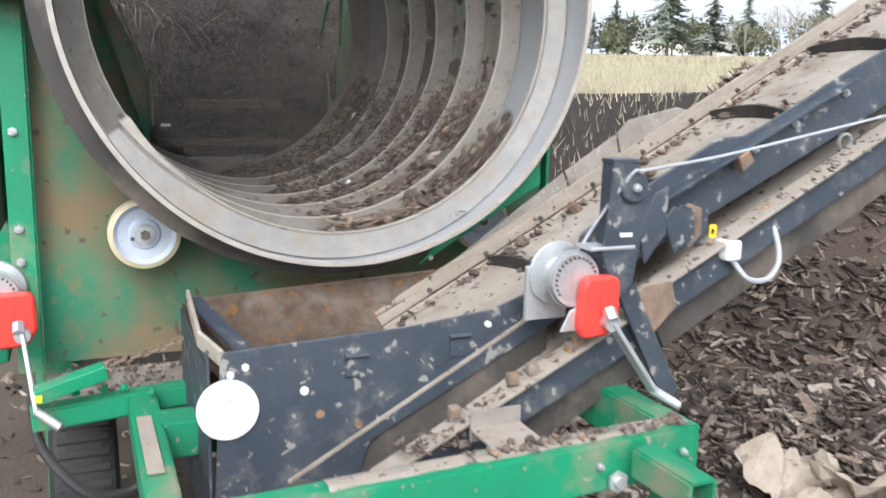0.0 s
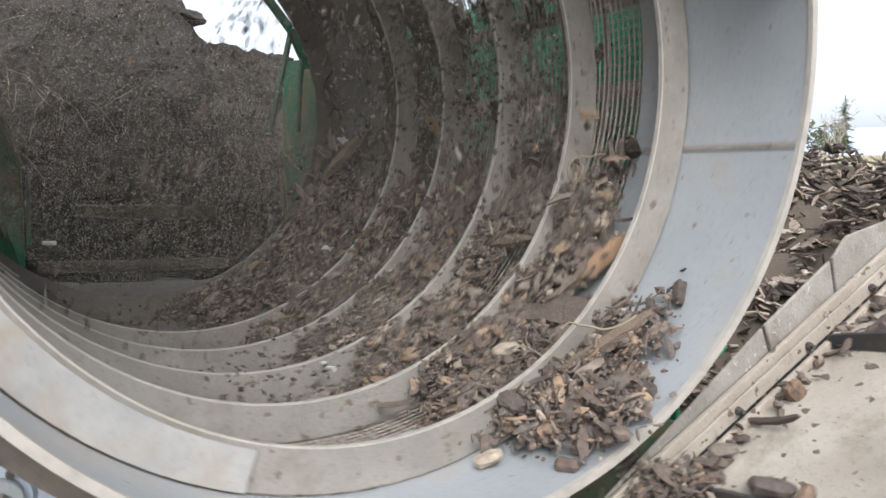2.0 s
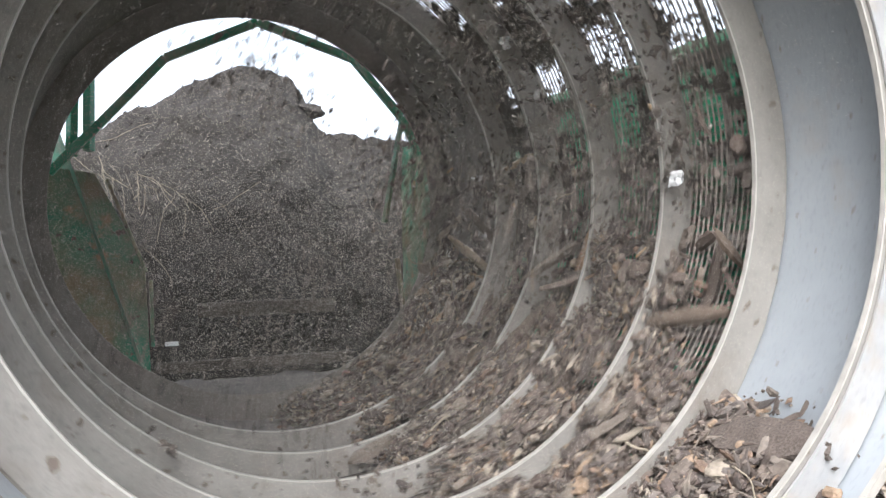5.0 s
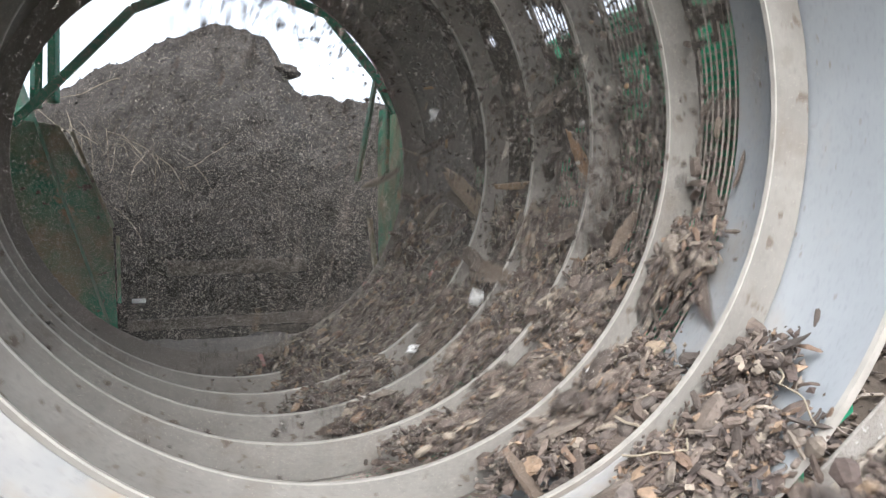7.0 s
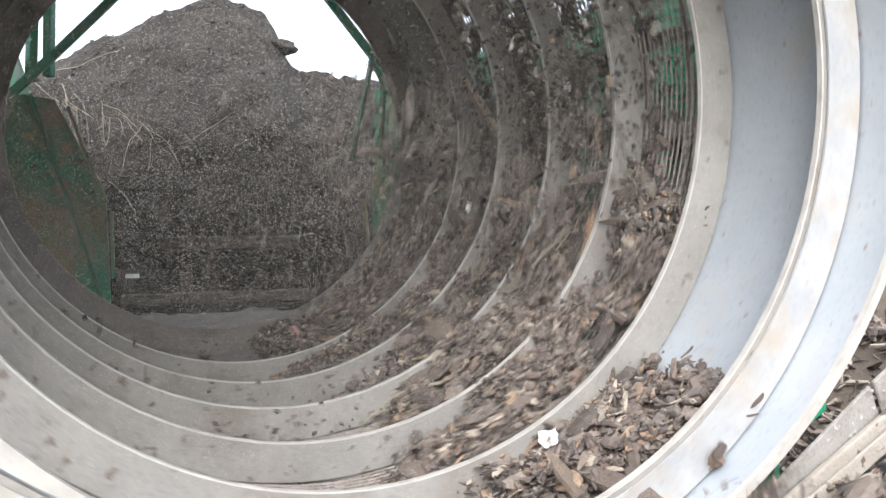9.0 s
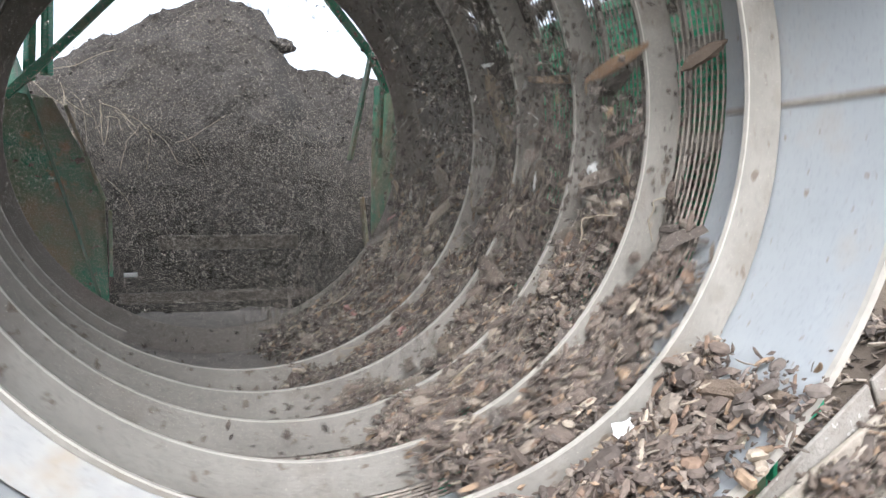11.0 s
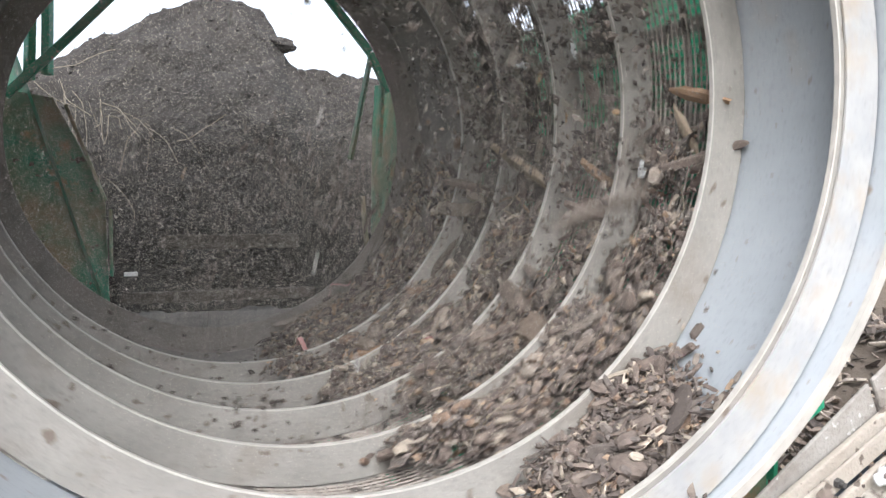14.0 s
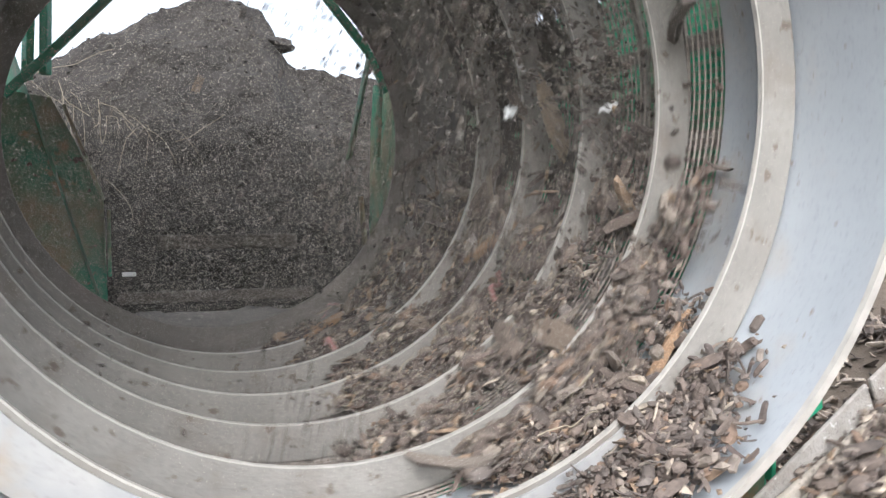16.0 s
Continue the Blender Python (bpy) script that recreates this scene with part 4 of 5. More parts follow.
# ---- hand winches ----
def winch(at, name_label, tip):
    root = thing("hand_winch", name_label, "winch", at, "hand winches")
    part("base", boxed((-0.085, 0.02, -0.12), (0.035, 0.034, 0.02), 0.003), ZINC, root)
    part("side_cheek", prism([(-0.045, -0.125), (0.01, -0.125), (0.01, -0.06), (-0.02, -0.075)], -0.084, -0.080), ZINC, root)
    part("cable_drum", lathe([(0.0, 0.02), (0.080, 0.02), (0.083, 0.016), (0.080, 0.012), (0.045, 0.006), (0.045, -0.050), (0.072, -0.054), (0.072, -0.058), (0.0, -0.058)], 48), ZINC, root, "zinc cable drum wound with cable")
    part("gear", lathe([(0.0, -0.062), (0.066, -0.062), (0.068, -0.066), (0.066, -0.074), (0.056, -0.072), (0.0, -0.072)], 48), ZINC, root, "zinc ring gear")
    for k in range(16):
        a = radians(20 + 13 * k)
        part("gear_hole", rodded((0.056 * math.cos(a), -0.0765, 0.056 * math.sin(a)), (0.056 * math.cos(a), -0.0725, 0.056 * math.sin(a)), 0.0035, 8), BLACK, root)
    part("gear_cover", prism([(0.0, -0.012), (0.010, 0.012), (0.090, 0.014), (0.104, 0.0), (0.107, -0.092), (0.080, -0.136), (0.006, -0.140), (-0.006, -0.115)], -0.114, -0.076, 0.007), RED, root, "red plastic gear cover")
    part("emboss", boxed((0.046, -0.1165, -0.095), (0.052, -0.1138, -0.022), 0.001), RED, root)
    p0 = Vector((0.070, -0.128, -0.098))
    p1 = p0 + Vector(tip)
    d = (p1 - p0).normalized()
    crank = part("crank", beamed(p0, p1, 0.012, 0.032, 0.005, up=(0, -1, 0.3)), ZINC, root, "zinc crank arm with slots")
    part("boss", rodded(p0 + Vector((0, -0.012, 0)), p0 + Vector((0, 0.016, 0)), 0.021, 16), ZINC, crank)
    part("nut", rodded(p0 + Vector((-0.008, -0.02, 0.012)), p0 + Vector((-0.008, 0.0, 0.034)), 0.016, 6), ZINC, crank)
    for k in range(4):
        c = p0.lerp(p1, 0.26 + 0.055 * k) + Vector((0, -0.0075, 0))
        part("slot", boxed((-0.008, -0.001, -0.002), (0.008, 0.001, 0.002), 0.0, Matrix.Translation(c)), BLACK, crank)
    part("grip", rodded(p1 - d * 0.01, p1 + Vector((0.055, -0.03, -0.032)), 0.012, 16), ZINC, crank)
    return root


winch_right = winch((0.388, -0.528, ZC - 0.709), "zinc hand winch with red gear cover on the conveyor", (0.135, -0.015, -0.19))
part("mount", boxed((0.02, 0.036, -0.06), (0.16, 0.05, 0.03), 0.003), NAVY, winch_right)
part("cable_guide", boxed((0.02, -0.10, 0.075), (0.15, -0.03, 0.085), 0.003), ZINC, winch_right)
winch_left = winch((-0.945, 0.27, ZC - 0.842), "zinc hand winch with red gear cover on the green post", (0.03, -0.16, -0.17))
cable = part("winch_cable", tube([(0.405, -0.565, -0.655), (0.45, -0.59, -0.56), (0.500, -0.645, -0.447), (0.522, -0.644, -0.439), (0.549, -0.643, -0.436), (0.80, -0.60, -0.41), (1.08, -0.585, -0.362), (1.36, -0.57, -0.312), (2.6, -0.50, -0.09)], 0.0042), CABLE)
cable.location.z = ZC
tagged(cable, "taut grey winch cable running up the conveyor", "cable")
hose = part("hydraulic_hose", tube([(0.885, -0.575, -0.68), (0.93, -0.60, -0.74), (1.00, -0.60, -0.745), (1.045, -0.59, -0.70), (1.045, -0.57, -0.63), (1.03, -0.55, -0.585)], 0.008), CABLE)
hose.location.z = ZC
tagged(hose, "grey hose looping from the conveyor side", "hose")
disc = thing("reflector_disc", "round white plastic disc bolted on the navy box", "disc", (-0.423, -0.402, ZC - 1.008))
part("plate", rodded((0, -0.012, 0), (0, 0, 0), 0.072, 48), WHITE, disc)
bolt("screw", (0, -0.012, 0.028), disc, ZINC, 0.005)
ring = thing("ring_chain", "short rusty chain hanging from a ring bolt", "chain", (1.345, -0.50, ZC - 0.38))
part("ring", lathe([(0.020, -0.004), (0.020, 0.004), (0.027, 0.004), (0.027, -0.004)], 24, at=(0, 0, 0)), ZINC, ring)


def link_chain(name, a, b, n, mat, label, sag=0.0):
    root = thing(name, label, "chain", a)
    d = (Vector(b) - Vector(a)) / n
    data = None
    for i in range(n):
        t = (i + 0.5) / n
        p = d * (i + 0.5) + Vector((0, 0, -4 * sag * t * (1 - t)))
        if data is None:
            bm = tube([(0.016 * math.cos(u), 0.009 * math.sin(u), 0) for u in (2 * math.pi * k / 8 for k in range(9))], 0.0032, 6, 2)
            ob = part("link", bm, mat, root)
            data = ob.data
        else:
            ob = new("link", data)
            ob.parent = root
        ob.matrix_local = Matrix.Translation(p) @ d.to_track_quat("X", "Z").to_matrix().to_4x4() @ pose(0, 0, 0, 90 * (i % 2))
    return root


link_chain("safety_chain", (-0.69, 0.02, ZC - 1.005), (-0.45, 0.06, ZC - 0.955), 11, RUSTY, "rusty safety chain along the green frame", 0.01)
link_chain("hanging_chain", (1.345, -0.50, ZC - 0.41), (1.34, -0.50, ZC - 0.62), 8, RUSTY, "thin rusty chain hanging from the conveyor")

# ---- chassis below: green rails ----
chassis = thing("trailer_chassis", "green painted steel chassis rails covered with debris", "chassis", (0, 0, ZC))


def tube_beam(a, b, w, h, name, mat=GREEN, label=""):
    """A hollow square tube with one skin, open at both ends."""
    bm = bmesh.new()
    a, b = Vector(a), Vector(b)
    x = (b - a).normalized()
    y = Vector((0, 0, 1)).cross(x).normalized()
    z = x.cross(y)
    ends = []
    for p in (a, b):
        for t in (0.0, 0.008):
            ends.append([bm.verts.new(p + y * sy * (w / 2 - t) + z * sz * (h / 2 - t)) for sy, sz in ((-1, -1), (1, -1), (1, 1), (-1, 1))])
    for k in range(4):
        q = (k + 1) % 4
        bm.faces.new((ends[0][k], ends[0][q], ends[2][q], ends[2][k]))
        bm.faces.new((ends[1][q], ends[1][k], ends[3][k], ends[3][q]))
        bm.faces.new((ends[0][q], ends[0][k], ends[1][k], ends[1][q]))
        bm.faces.new((ends[2][k], ends[2][q], ends[3][q], ends[3][k]))
    bmesh.ops.recalc_face_normals(bm, faces=bm.faces)
    outer = [e for e in bm.edges if all(any(v is u for r in (ends[0], ends[2]) for u in r) for v in e.verts) and abs((e.verts[0].co - e.verts[1].co).normalized().dot(x)) > 0.9]
    bmesh.ops.bevel(bm, geom=outer, offset=0.006, segments=2, affect="EDGES")
    return part(name, bm, mat, chassis, label)


tube_beam((-0.55, -0.83, -1.095), (0.60, -0.79, -1.085), 0.075, 0.12, "front_rail")
part("rail_end_cap", boxed((0.60, -0.83, -1.145), (0.608, -0.755, -1.025), 0.002), GREEN, chassis)
tube_beam((0.425, -0.868, -1.070), (0.430, -1.056, -1.070), 0.072, 0.072, "receiver_tube", label="green square receiver tube")
def dust_layer():
    """An uneven crust of dust on the front rail."""
    verts, faces = [], []
    n = 60
    for i in range(n + 1):
        x = -0.30 + 0.89 * i / n
        for k, w in enumerate((-0.034, -0.012, 0.012, 0.034)):
            q = noise.noise((x * 14, k * 0.7, 2))
            verts.append((x, -0.822 + 0.035 * (x + 0.55) + w * (1 + 0.10 * q), -1.0325 + 0.01 * (x - 0.0) / 1.15 + (0.006 + 0.005 * q if k in (1, 2) else 0.0)))
    for i in range(n):
        for k in range(3):
            a = 4 * i + k
            faces.append((a, a + 1, a + 5, a + 4))
    return verts, faces


raw("dust_crust", *dust_layer(), STRIP, chassis, "pale crust of dust on the rail")
bolt("bolt", (0.37, -0.845, -1.12), chassis, ZINC, 0.026)
for x in (0.32, 0.55):
    bolt("bolt", (x, -0.845, -1.075), chassis, ZINC, 0.009)
tube_beam((0.58, -0.76, -1.09), (0.56, 0.45, -1.09), 0.08, 0.12, "side_rail")
tube_beam((-0.59, -0.90, -1.16), (-0.585, 0.02, -1.15), 0.075, 0.10, "side_rail", label="scraped green rail")
part("bare_patch", boxed((-0.612, -0.50, -1.099), (-0.575, -0.15, -1.0975), 0.0), STRIP, chassis)
tube_beam((-0.86, 0.02, -1.135), (-0.44, 0.06, -1.12), 0.06, 0.06, "cross_rail")
tube_beam((-0.56, -0.16, -1.15), (-0.42, -0.16, -1.15), 0.10, 0.10, "stub_rail")
part("lift_bar", beamed((-0.845, -0.03, -1.055), (-0.675, 0.0, -1.015), 0.05, 0.04, 0.004), GREEN, chassis)
part("sticker", boxed((-0.845, -0.058, -1.066), (-0.828, -0.056, -1.046), 0.0), YELLOW, chassis, "small yellow sticker")
part("debris_tray", boxed((-0.83, 0.06, -1.135), (-0.42, 0.36, -1.125), 0.002), BOARD, chassis, "tray heaped with dirt")
for x, y in ((-0.56, -0.02), (-0.63, 0.035), (-0.68, 0.035), (-0.75, 0.03)):
    bolt("bolt", (x, y, -1.085), chassis, GREEN, 0.013, (0, 0, 1))
part("axle_stand", boxed((-0.62, -0.85, -1.85), (-0.56, -0.79, -1.2), 0.004), GREEN, chassis)
part("axle_stand", boxed((0.52, -0.83, -1.85), (0.58, -0.77, -1.14), 0.004), GREEN, chassis)


def wheel_block(at):
    root = thing("road_wheel", "black rubber trailer tyre below the green frame", "tyre", at)
    prof = [(0.17, -0.09), (0.24, -0.10), (0.285, -0.085), (0.295, -0.05), (0.295, 0.05), (0.285, 0.085), (0.24, 0.10), (0.17, 0.09)]
    part("tyre", lathe(prof, 48, "x"), RUBBER, root, "black tyre")
    part("rim", lathe([(0.0, -0.03), (0.172, -0.05), (0.172, 0.05), (0.0, 0.03)], 32, "x"), BOARD, root)
    for k in range(40):
        a = 2 * math.pi * k / 40
        part("tread_lug", boxed((-0.075, -0.012, 0.292), (0.075, 0.012, 0.303), 0.003, pose(0, 0, 0, 9 * k)), RUBBER, root)
    return root


wheel_block((-0.74, 0.55, 0.303))
link = part("air_hose", tube([(-0.86, 0.10, -1.10), (-0.84, 0.02, -1.22), (-0.74, -0.05, -1.33), (-0.64, -0.02, -1.36), (-0.58, 0.0, -1.34)], 0.013), RUBBER)
link.location.z = ZC
tagged(link, "black rubber hose looping below the frame", "hose")


def rail_debris():
    rnd = random.Random(31)
    places = []
    for _ in range(260):
        places.append((rnd.uniform(-0.82, -0.43), rnd.uniform(0.08, 0.35), ZC - 1.118 + 0.03 * rnd.random()))
    for _ in range(150):
        u = rnd.random()
        places.append((0.0 + 0.58 * u, -0.80 + rnd.gauss(0, 0.018), ZC - 1.020 + 0.007 * rnd.random()))
    for _ in range(160):
        x = rnd.uniform(-0.02, 1.4)
        places.append((x, -0.555 + rnd.gauss(0, 0.018), ZC + 0.006 + (-1.162 + 0.496 * (x + 0.11) if x < 0.63 else -0.770 + 0.523 * (x - 0.62))))
    for _ in range(70):
        places.append((rnd.uniform(-0.06, 0.1), rnd.uniform(-0.62, -0.55), ZC - 1.10 + 0.04 * rnd.random()))
    tagged(raw("loose_debris", *scatter(places, rnd, (0.006, 0.022)), CHIPS), "dust, pebbles and chips lying on the rails", "debris", kind="stuff")


rail_debris()


def skirt_debris():
    rnd = random.Random(41)
    places = []
    for _ in range(420):
        x = rnd.uniform(0.15, 2.2)
        places.append((x, rnd.gauss(0.015, 0.02), ZC + belt_z(x) + rnd.uniform(0.002, 0.02)))
    tagged(raw("skirt_debris", *scatter(places, rnd, (0.008, 0.035)), CHIPS), "crumbs and chips lying along the skirt strip", "debris", kind="stuff")


skirt_debris()


# ---- feed end: hopper and soil pile ----
hopper = thing("feed_hopper", "green steel feed hopper behind the drum", "hopper", (0.034, 0, ZC - 0.003))
pts = [(-0.70, 0.12), (-0.545, 0.28), (-0.32, 0.525), (0.005, 0.675), (0.36, 0.56), (0.545, 0.345), (0.62, 0.20)]
for (x0, z0), (x1, z1) in zip(pts, pts[1:]):
    part("hoop_tube", beamed((x0, 2.20, z0), (x1, 2.20, z1), 0.03, 0.03, 0.004), GREEN, hopper)
for a, b in (((-0.575, 2.24, 0.20), (-0.56, 2.26, 0.80)), ((-0.63, 2.24, 0.18), (-0.605, 2.26, 0.80))):
    part("brace", beamed(a, b, 0.03, 0.03, 0.004), GREEN, hopper)


def hopper_side(q, paint):
    bm = bmesh.new()
    bm.faces.new([bm.verts.new(p) for p in q])
    bmesh.ops.solidify(bm, geom=bm.faces[:], thickness=0.01)
    part("side_plate", bm, paint, hopper)


hopper_side([(-0.66, 2.18, 0.25), (-0.95, 4.0, 0.45), (-0.60, 4.0, -0.75), (-0.40, 2.18, -0.60)], GREEN)
hopper_side([(0.70, 2.18, 0.26), (1.05, 4.0, 0.45), (0.90, 4.0, -0.75), (0.64, 2.18, -0.60)], GREEN_DIRTY)
for x0, z0, x1, z1, w in ((0.55, 0.33, 0.468, -0.06, 0.045), (0.60, 0.30, 0.585, -0.05, 0.03), (0.515, -0.20, 0.537, -0.42, 0.035), (-0.385, -0.25, -0.385, -0.48, 0.04), (-0.52, 0.10, -0.40, -0.22, 0.03)):
    part("lip_flange", beamed((x0, 2.21, z0), (x1, 2.21, z1), 0.012, w, 0.002, up=(0, 1, 0)), GREEN_DIRTY, hopper)
part("chute_floor", boxed((-0.58, 2.19, -0.70), (0.58, 4.0, -0.68), 0.003), MURK, hopper)
part("front_plate", prism([(-0.80, 0.16), (-0.56, 0.13), (-0.47, -0.05), (-0.40, -0.22), (-0.39, -0.62), (-0.80, -0.62)], 2.27, 2.278), GREEN_DIRTY, hopper, "dusty green front plate")
part("cross_bar", boxed((-0.22, 2.34, -0.40), (0.30, 2.37, -0.345), 0.01), DRIED, hopper, "soil-caked cross bar")
part("chute_lip", boxed((-0.36, 2.24, -0.585), (0.34, 2.27, -0.545), 0.006), DRIED, hopper, "soil-caked chute lip")
part("bracket_tip", boxed((-0.345, 2.195, -0.482), (-0.30, 2.205, -0.468), 0.002), WHITE, hopper)
for sx in (-1, 1):
    part("post", boxed((sx * 0.95 - 0.04, 2.3, -1.85), (sx * 0.95 + 0.04, 2.4, 0.3), 0.005), GREEN, hopper)

CREST_X = (-1.904, -0.86, -0.727, -0.658, -0.519, -0.423, -0.339, -0.266, -0.216, -0.149, -0.078, 0.051, 0.17, 0.29, 0.385, 0.426, 0.47, 0.50, 0.56, 0.652, 0.80, 1.04, 2.08)
CREST_Z = (-0.09, 0.24, 0.314, 0.356, 0.44, 0.505, 0.53, 0.543, 0.604, 0.641, 0.681, 0.735, 0.76, 0.758, 0.712, 0.657, 0.57, 0.48, 0.437, 0.428, 0.417, 0.40, -0.09)


def soil_mound():
    nx, ny = 170, 130
    verts, faces = [], []
    for j in range(ny):
        for i in range(nx):
            x, s = -1.7 + 3.5 * i / (nx - 1), j / (ny - 1)
            crest = float(np.interp(x, CREST_X, CREST_Z))
            if s < 0.7:
                u = s / 0.7
                y, h = 2.72 + 0.60 * u ** 1.2, -0.68 + (crest + 0.68) * u ** 0.95
            else:
                u = (s - 0.7) / 0.3
                y, h = 3.32 + 1.2 * u, crest - 0.10 * u - 0.5 * u * u
            p = Vector((x * 3, h * 3, y * 2))
            h += 0.025 * noise.noise(p * 2.6) + 0.016 * noise.noise(p * 6.5) + 0.010 * noise.noise(p * 14)
            y += 0.05 * noise.noise(p) + 0.035 * noise.noise(p * 2.4) + 0.010 * noise.noise(p * 5.5) + 0.007 * noise.noise(p * 13)
            verts.append((x + 0.02 * noise.noise(p * 4), max(y, 2.29), ZC + h))
    for j in range(ny - 1):
        for i in range(nx - 1):
            a = j * nx + i
            faces.append((a, a + 1, a + nx + 1, a + nx))
    ob = raw("soil_mound", verts, faces, SOIL)
    tagged(ob, "heap of dark crumbly topsoil in the feed hopper", "soil mound")
    rnd = random.Random(3)
    places = []
    for _ in range(6500):
        v = verts[rnd.randrange(len(verts))]
        places.append((v[0] + rnd.gauss(0, 0.01), v[1] - 0.004, v[2] + 0.003))
    tagged(raw("soil_clods", *scatter(places, rnd, (0.005, 0.020), shapes=CRUMB_SHAPES), SOIL), "dark soil clods on the heap", "soil", kind="stuff")
    # a clod that juts out at the crest
    bm = bmesh.new()
    bmesh.ops.create_icosphere(bm, subdivisions=3, radius=0.062)
    for v in bm.verts:
        v.co *= 1 + 0.5 * noise.noise(v.co * 22) + 0.2 * noise.noise(v.co * 60)
        v.co.z *= 0.55
        v.co.x *= 1.15
    part("clod", bm, SOIL).location = (0.478, 3.3, ZC + 0.548)
    tagged(bpy.data.objects["clod"], "jutting clod of dark earth on the heap", "clod")


soil_mound()


def roots():
    rnd = random.Random(17)
    for cx, cz, n, ln in ((-0.62, 0.22, 3, 0.085), (-0.50, 0.14, 5, 0.075), (-0.38, 0.10, 6, 0.05), (-0.20, 0.03, 3, 0.07), (-0.36, -0.14, 3, 0.07), (-0.10, 0.01, 2, 0.07), (-0.30, 0.10, 4, 0.045)):
        root = thing("root_tuft", "pale dry roots hanging out of the soil heap", "roots", (cx * 1.06 + 0.01, 2.80, ZC + cz * 1.03 + 0.06), "roots in the heap")
        for _ in range(n):
            line = [Vector((rnd.gauss(0, 0.04), rnd.gauss(0.06, 0.02), rnd.gauss(0, 0.03)))]
            d = Vector((rnd.uniform(-0.2, 1.0), rnd.uniform(-0.9, -0.3), rnd.uniform(-0.9, 0.1)))
            for _ in range(5):
                d = (d + Vector((rnd.gauss(0, 0.2), rnd.gauss(0, 0.15), rnd.gauss(-0.08, 0.2)))).normalized()
                line.append(line[-1] + d * ln * rnd.uniform(0.4, 1.1))
            part("root", tube(line, rnd.uniform(0.0007, 0.0016), 4, 3), ROOT, root)


roots()

# ---- tumbling overs ----
chip_meshes = []
for i, (v, f) in enumerate(SHAPES):
    me = bpy.data.meshes.new("wood_chip")
    me.from_pydata(v, [], f)
    me.update()
    me.materials.append(CHIPS)
    chip_meshes.append(me)
fleck_meshes = []
for v, f in SHAPES:
    me = bpy.data.meshes.new("wood_fleck")
    me.from_pydata(v, [], f)
    me.update()
    me.materials.append(FLECKS)
    fleck_meshes.append(me)
heap_meshes = []
for i in range(10):
    rnd = random.Random(100 + i)
    places = []
    for _ in range(230):
        x, y = rnd.gauss(0, 0.042), rnd.gauss(0, 0.042)
        places.append((x, y, 0.035 * rnd.random() * math.exp(-120 * (x * x + y * y)) * 1.6 + 0.004))
    v, f = scatter(places[:150], rnd, (0.007, 0.021), shapes=CRUMB_SHAPES)
    v2, f2 = scatter(places[150:], rnd, (0.014, 0.042), [0, 1, 2, 3, 4, 5, 6, 7, 8, 6, 7, 9, 11])
    f += [tuple(q + len(v) for q in c) for c in f2]
    v += v2
    me = bpy.data.meshes.new("overs_heap")
    me.from_pydata(v, [], f)
    me.update()
    me.materials.append(CHIPS)
    heap_meshes.append(me)


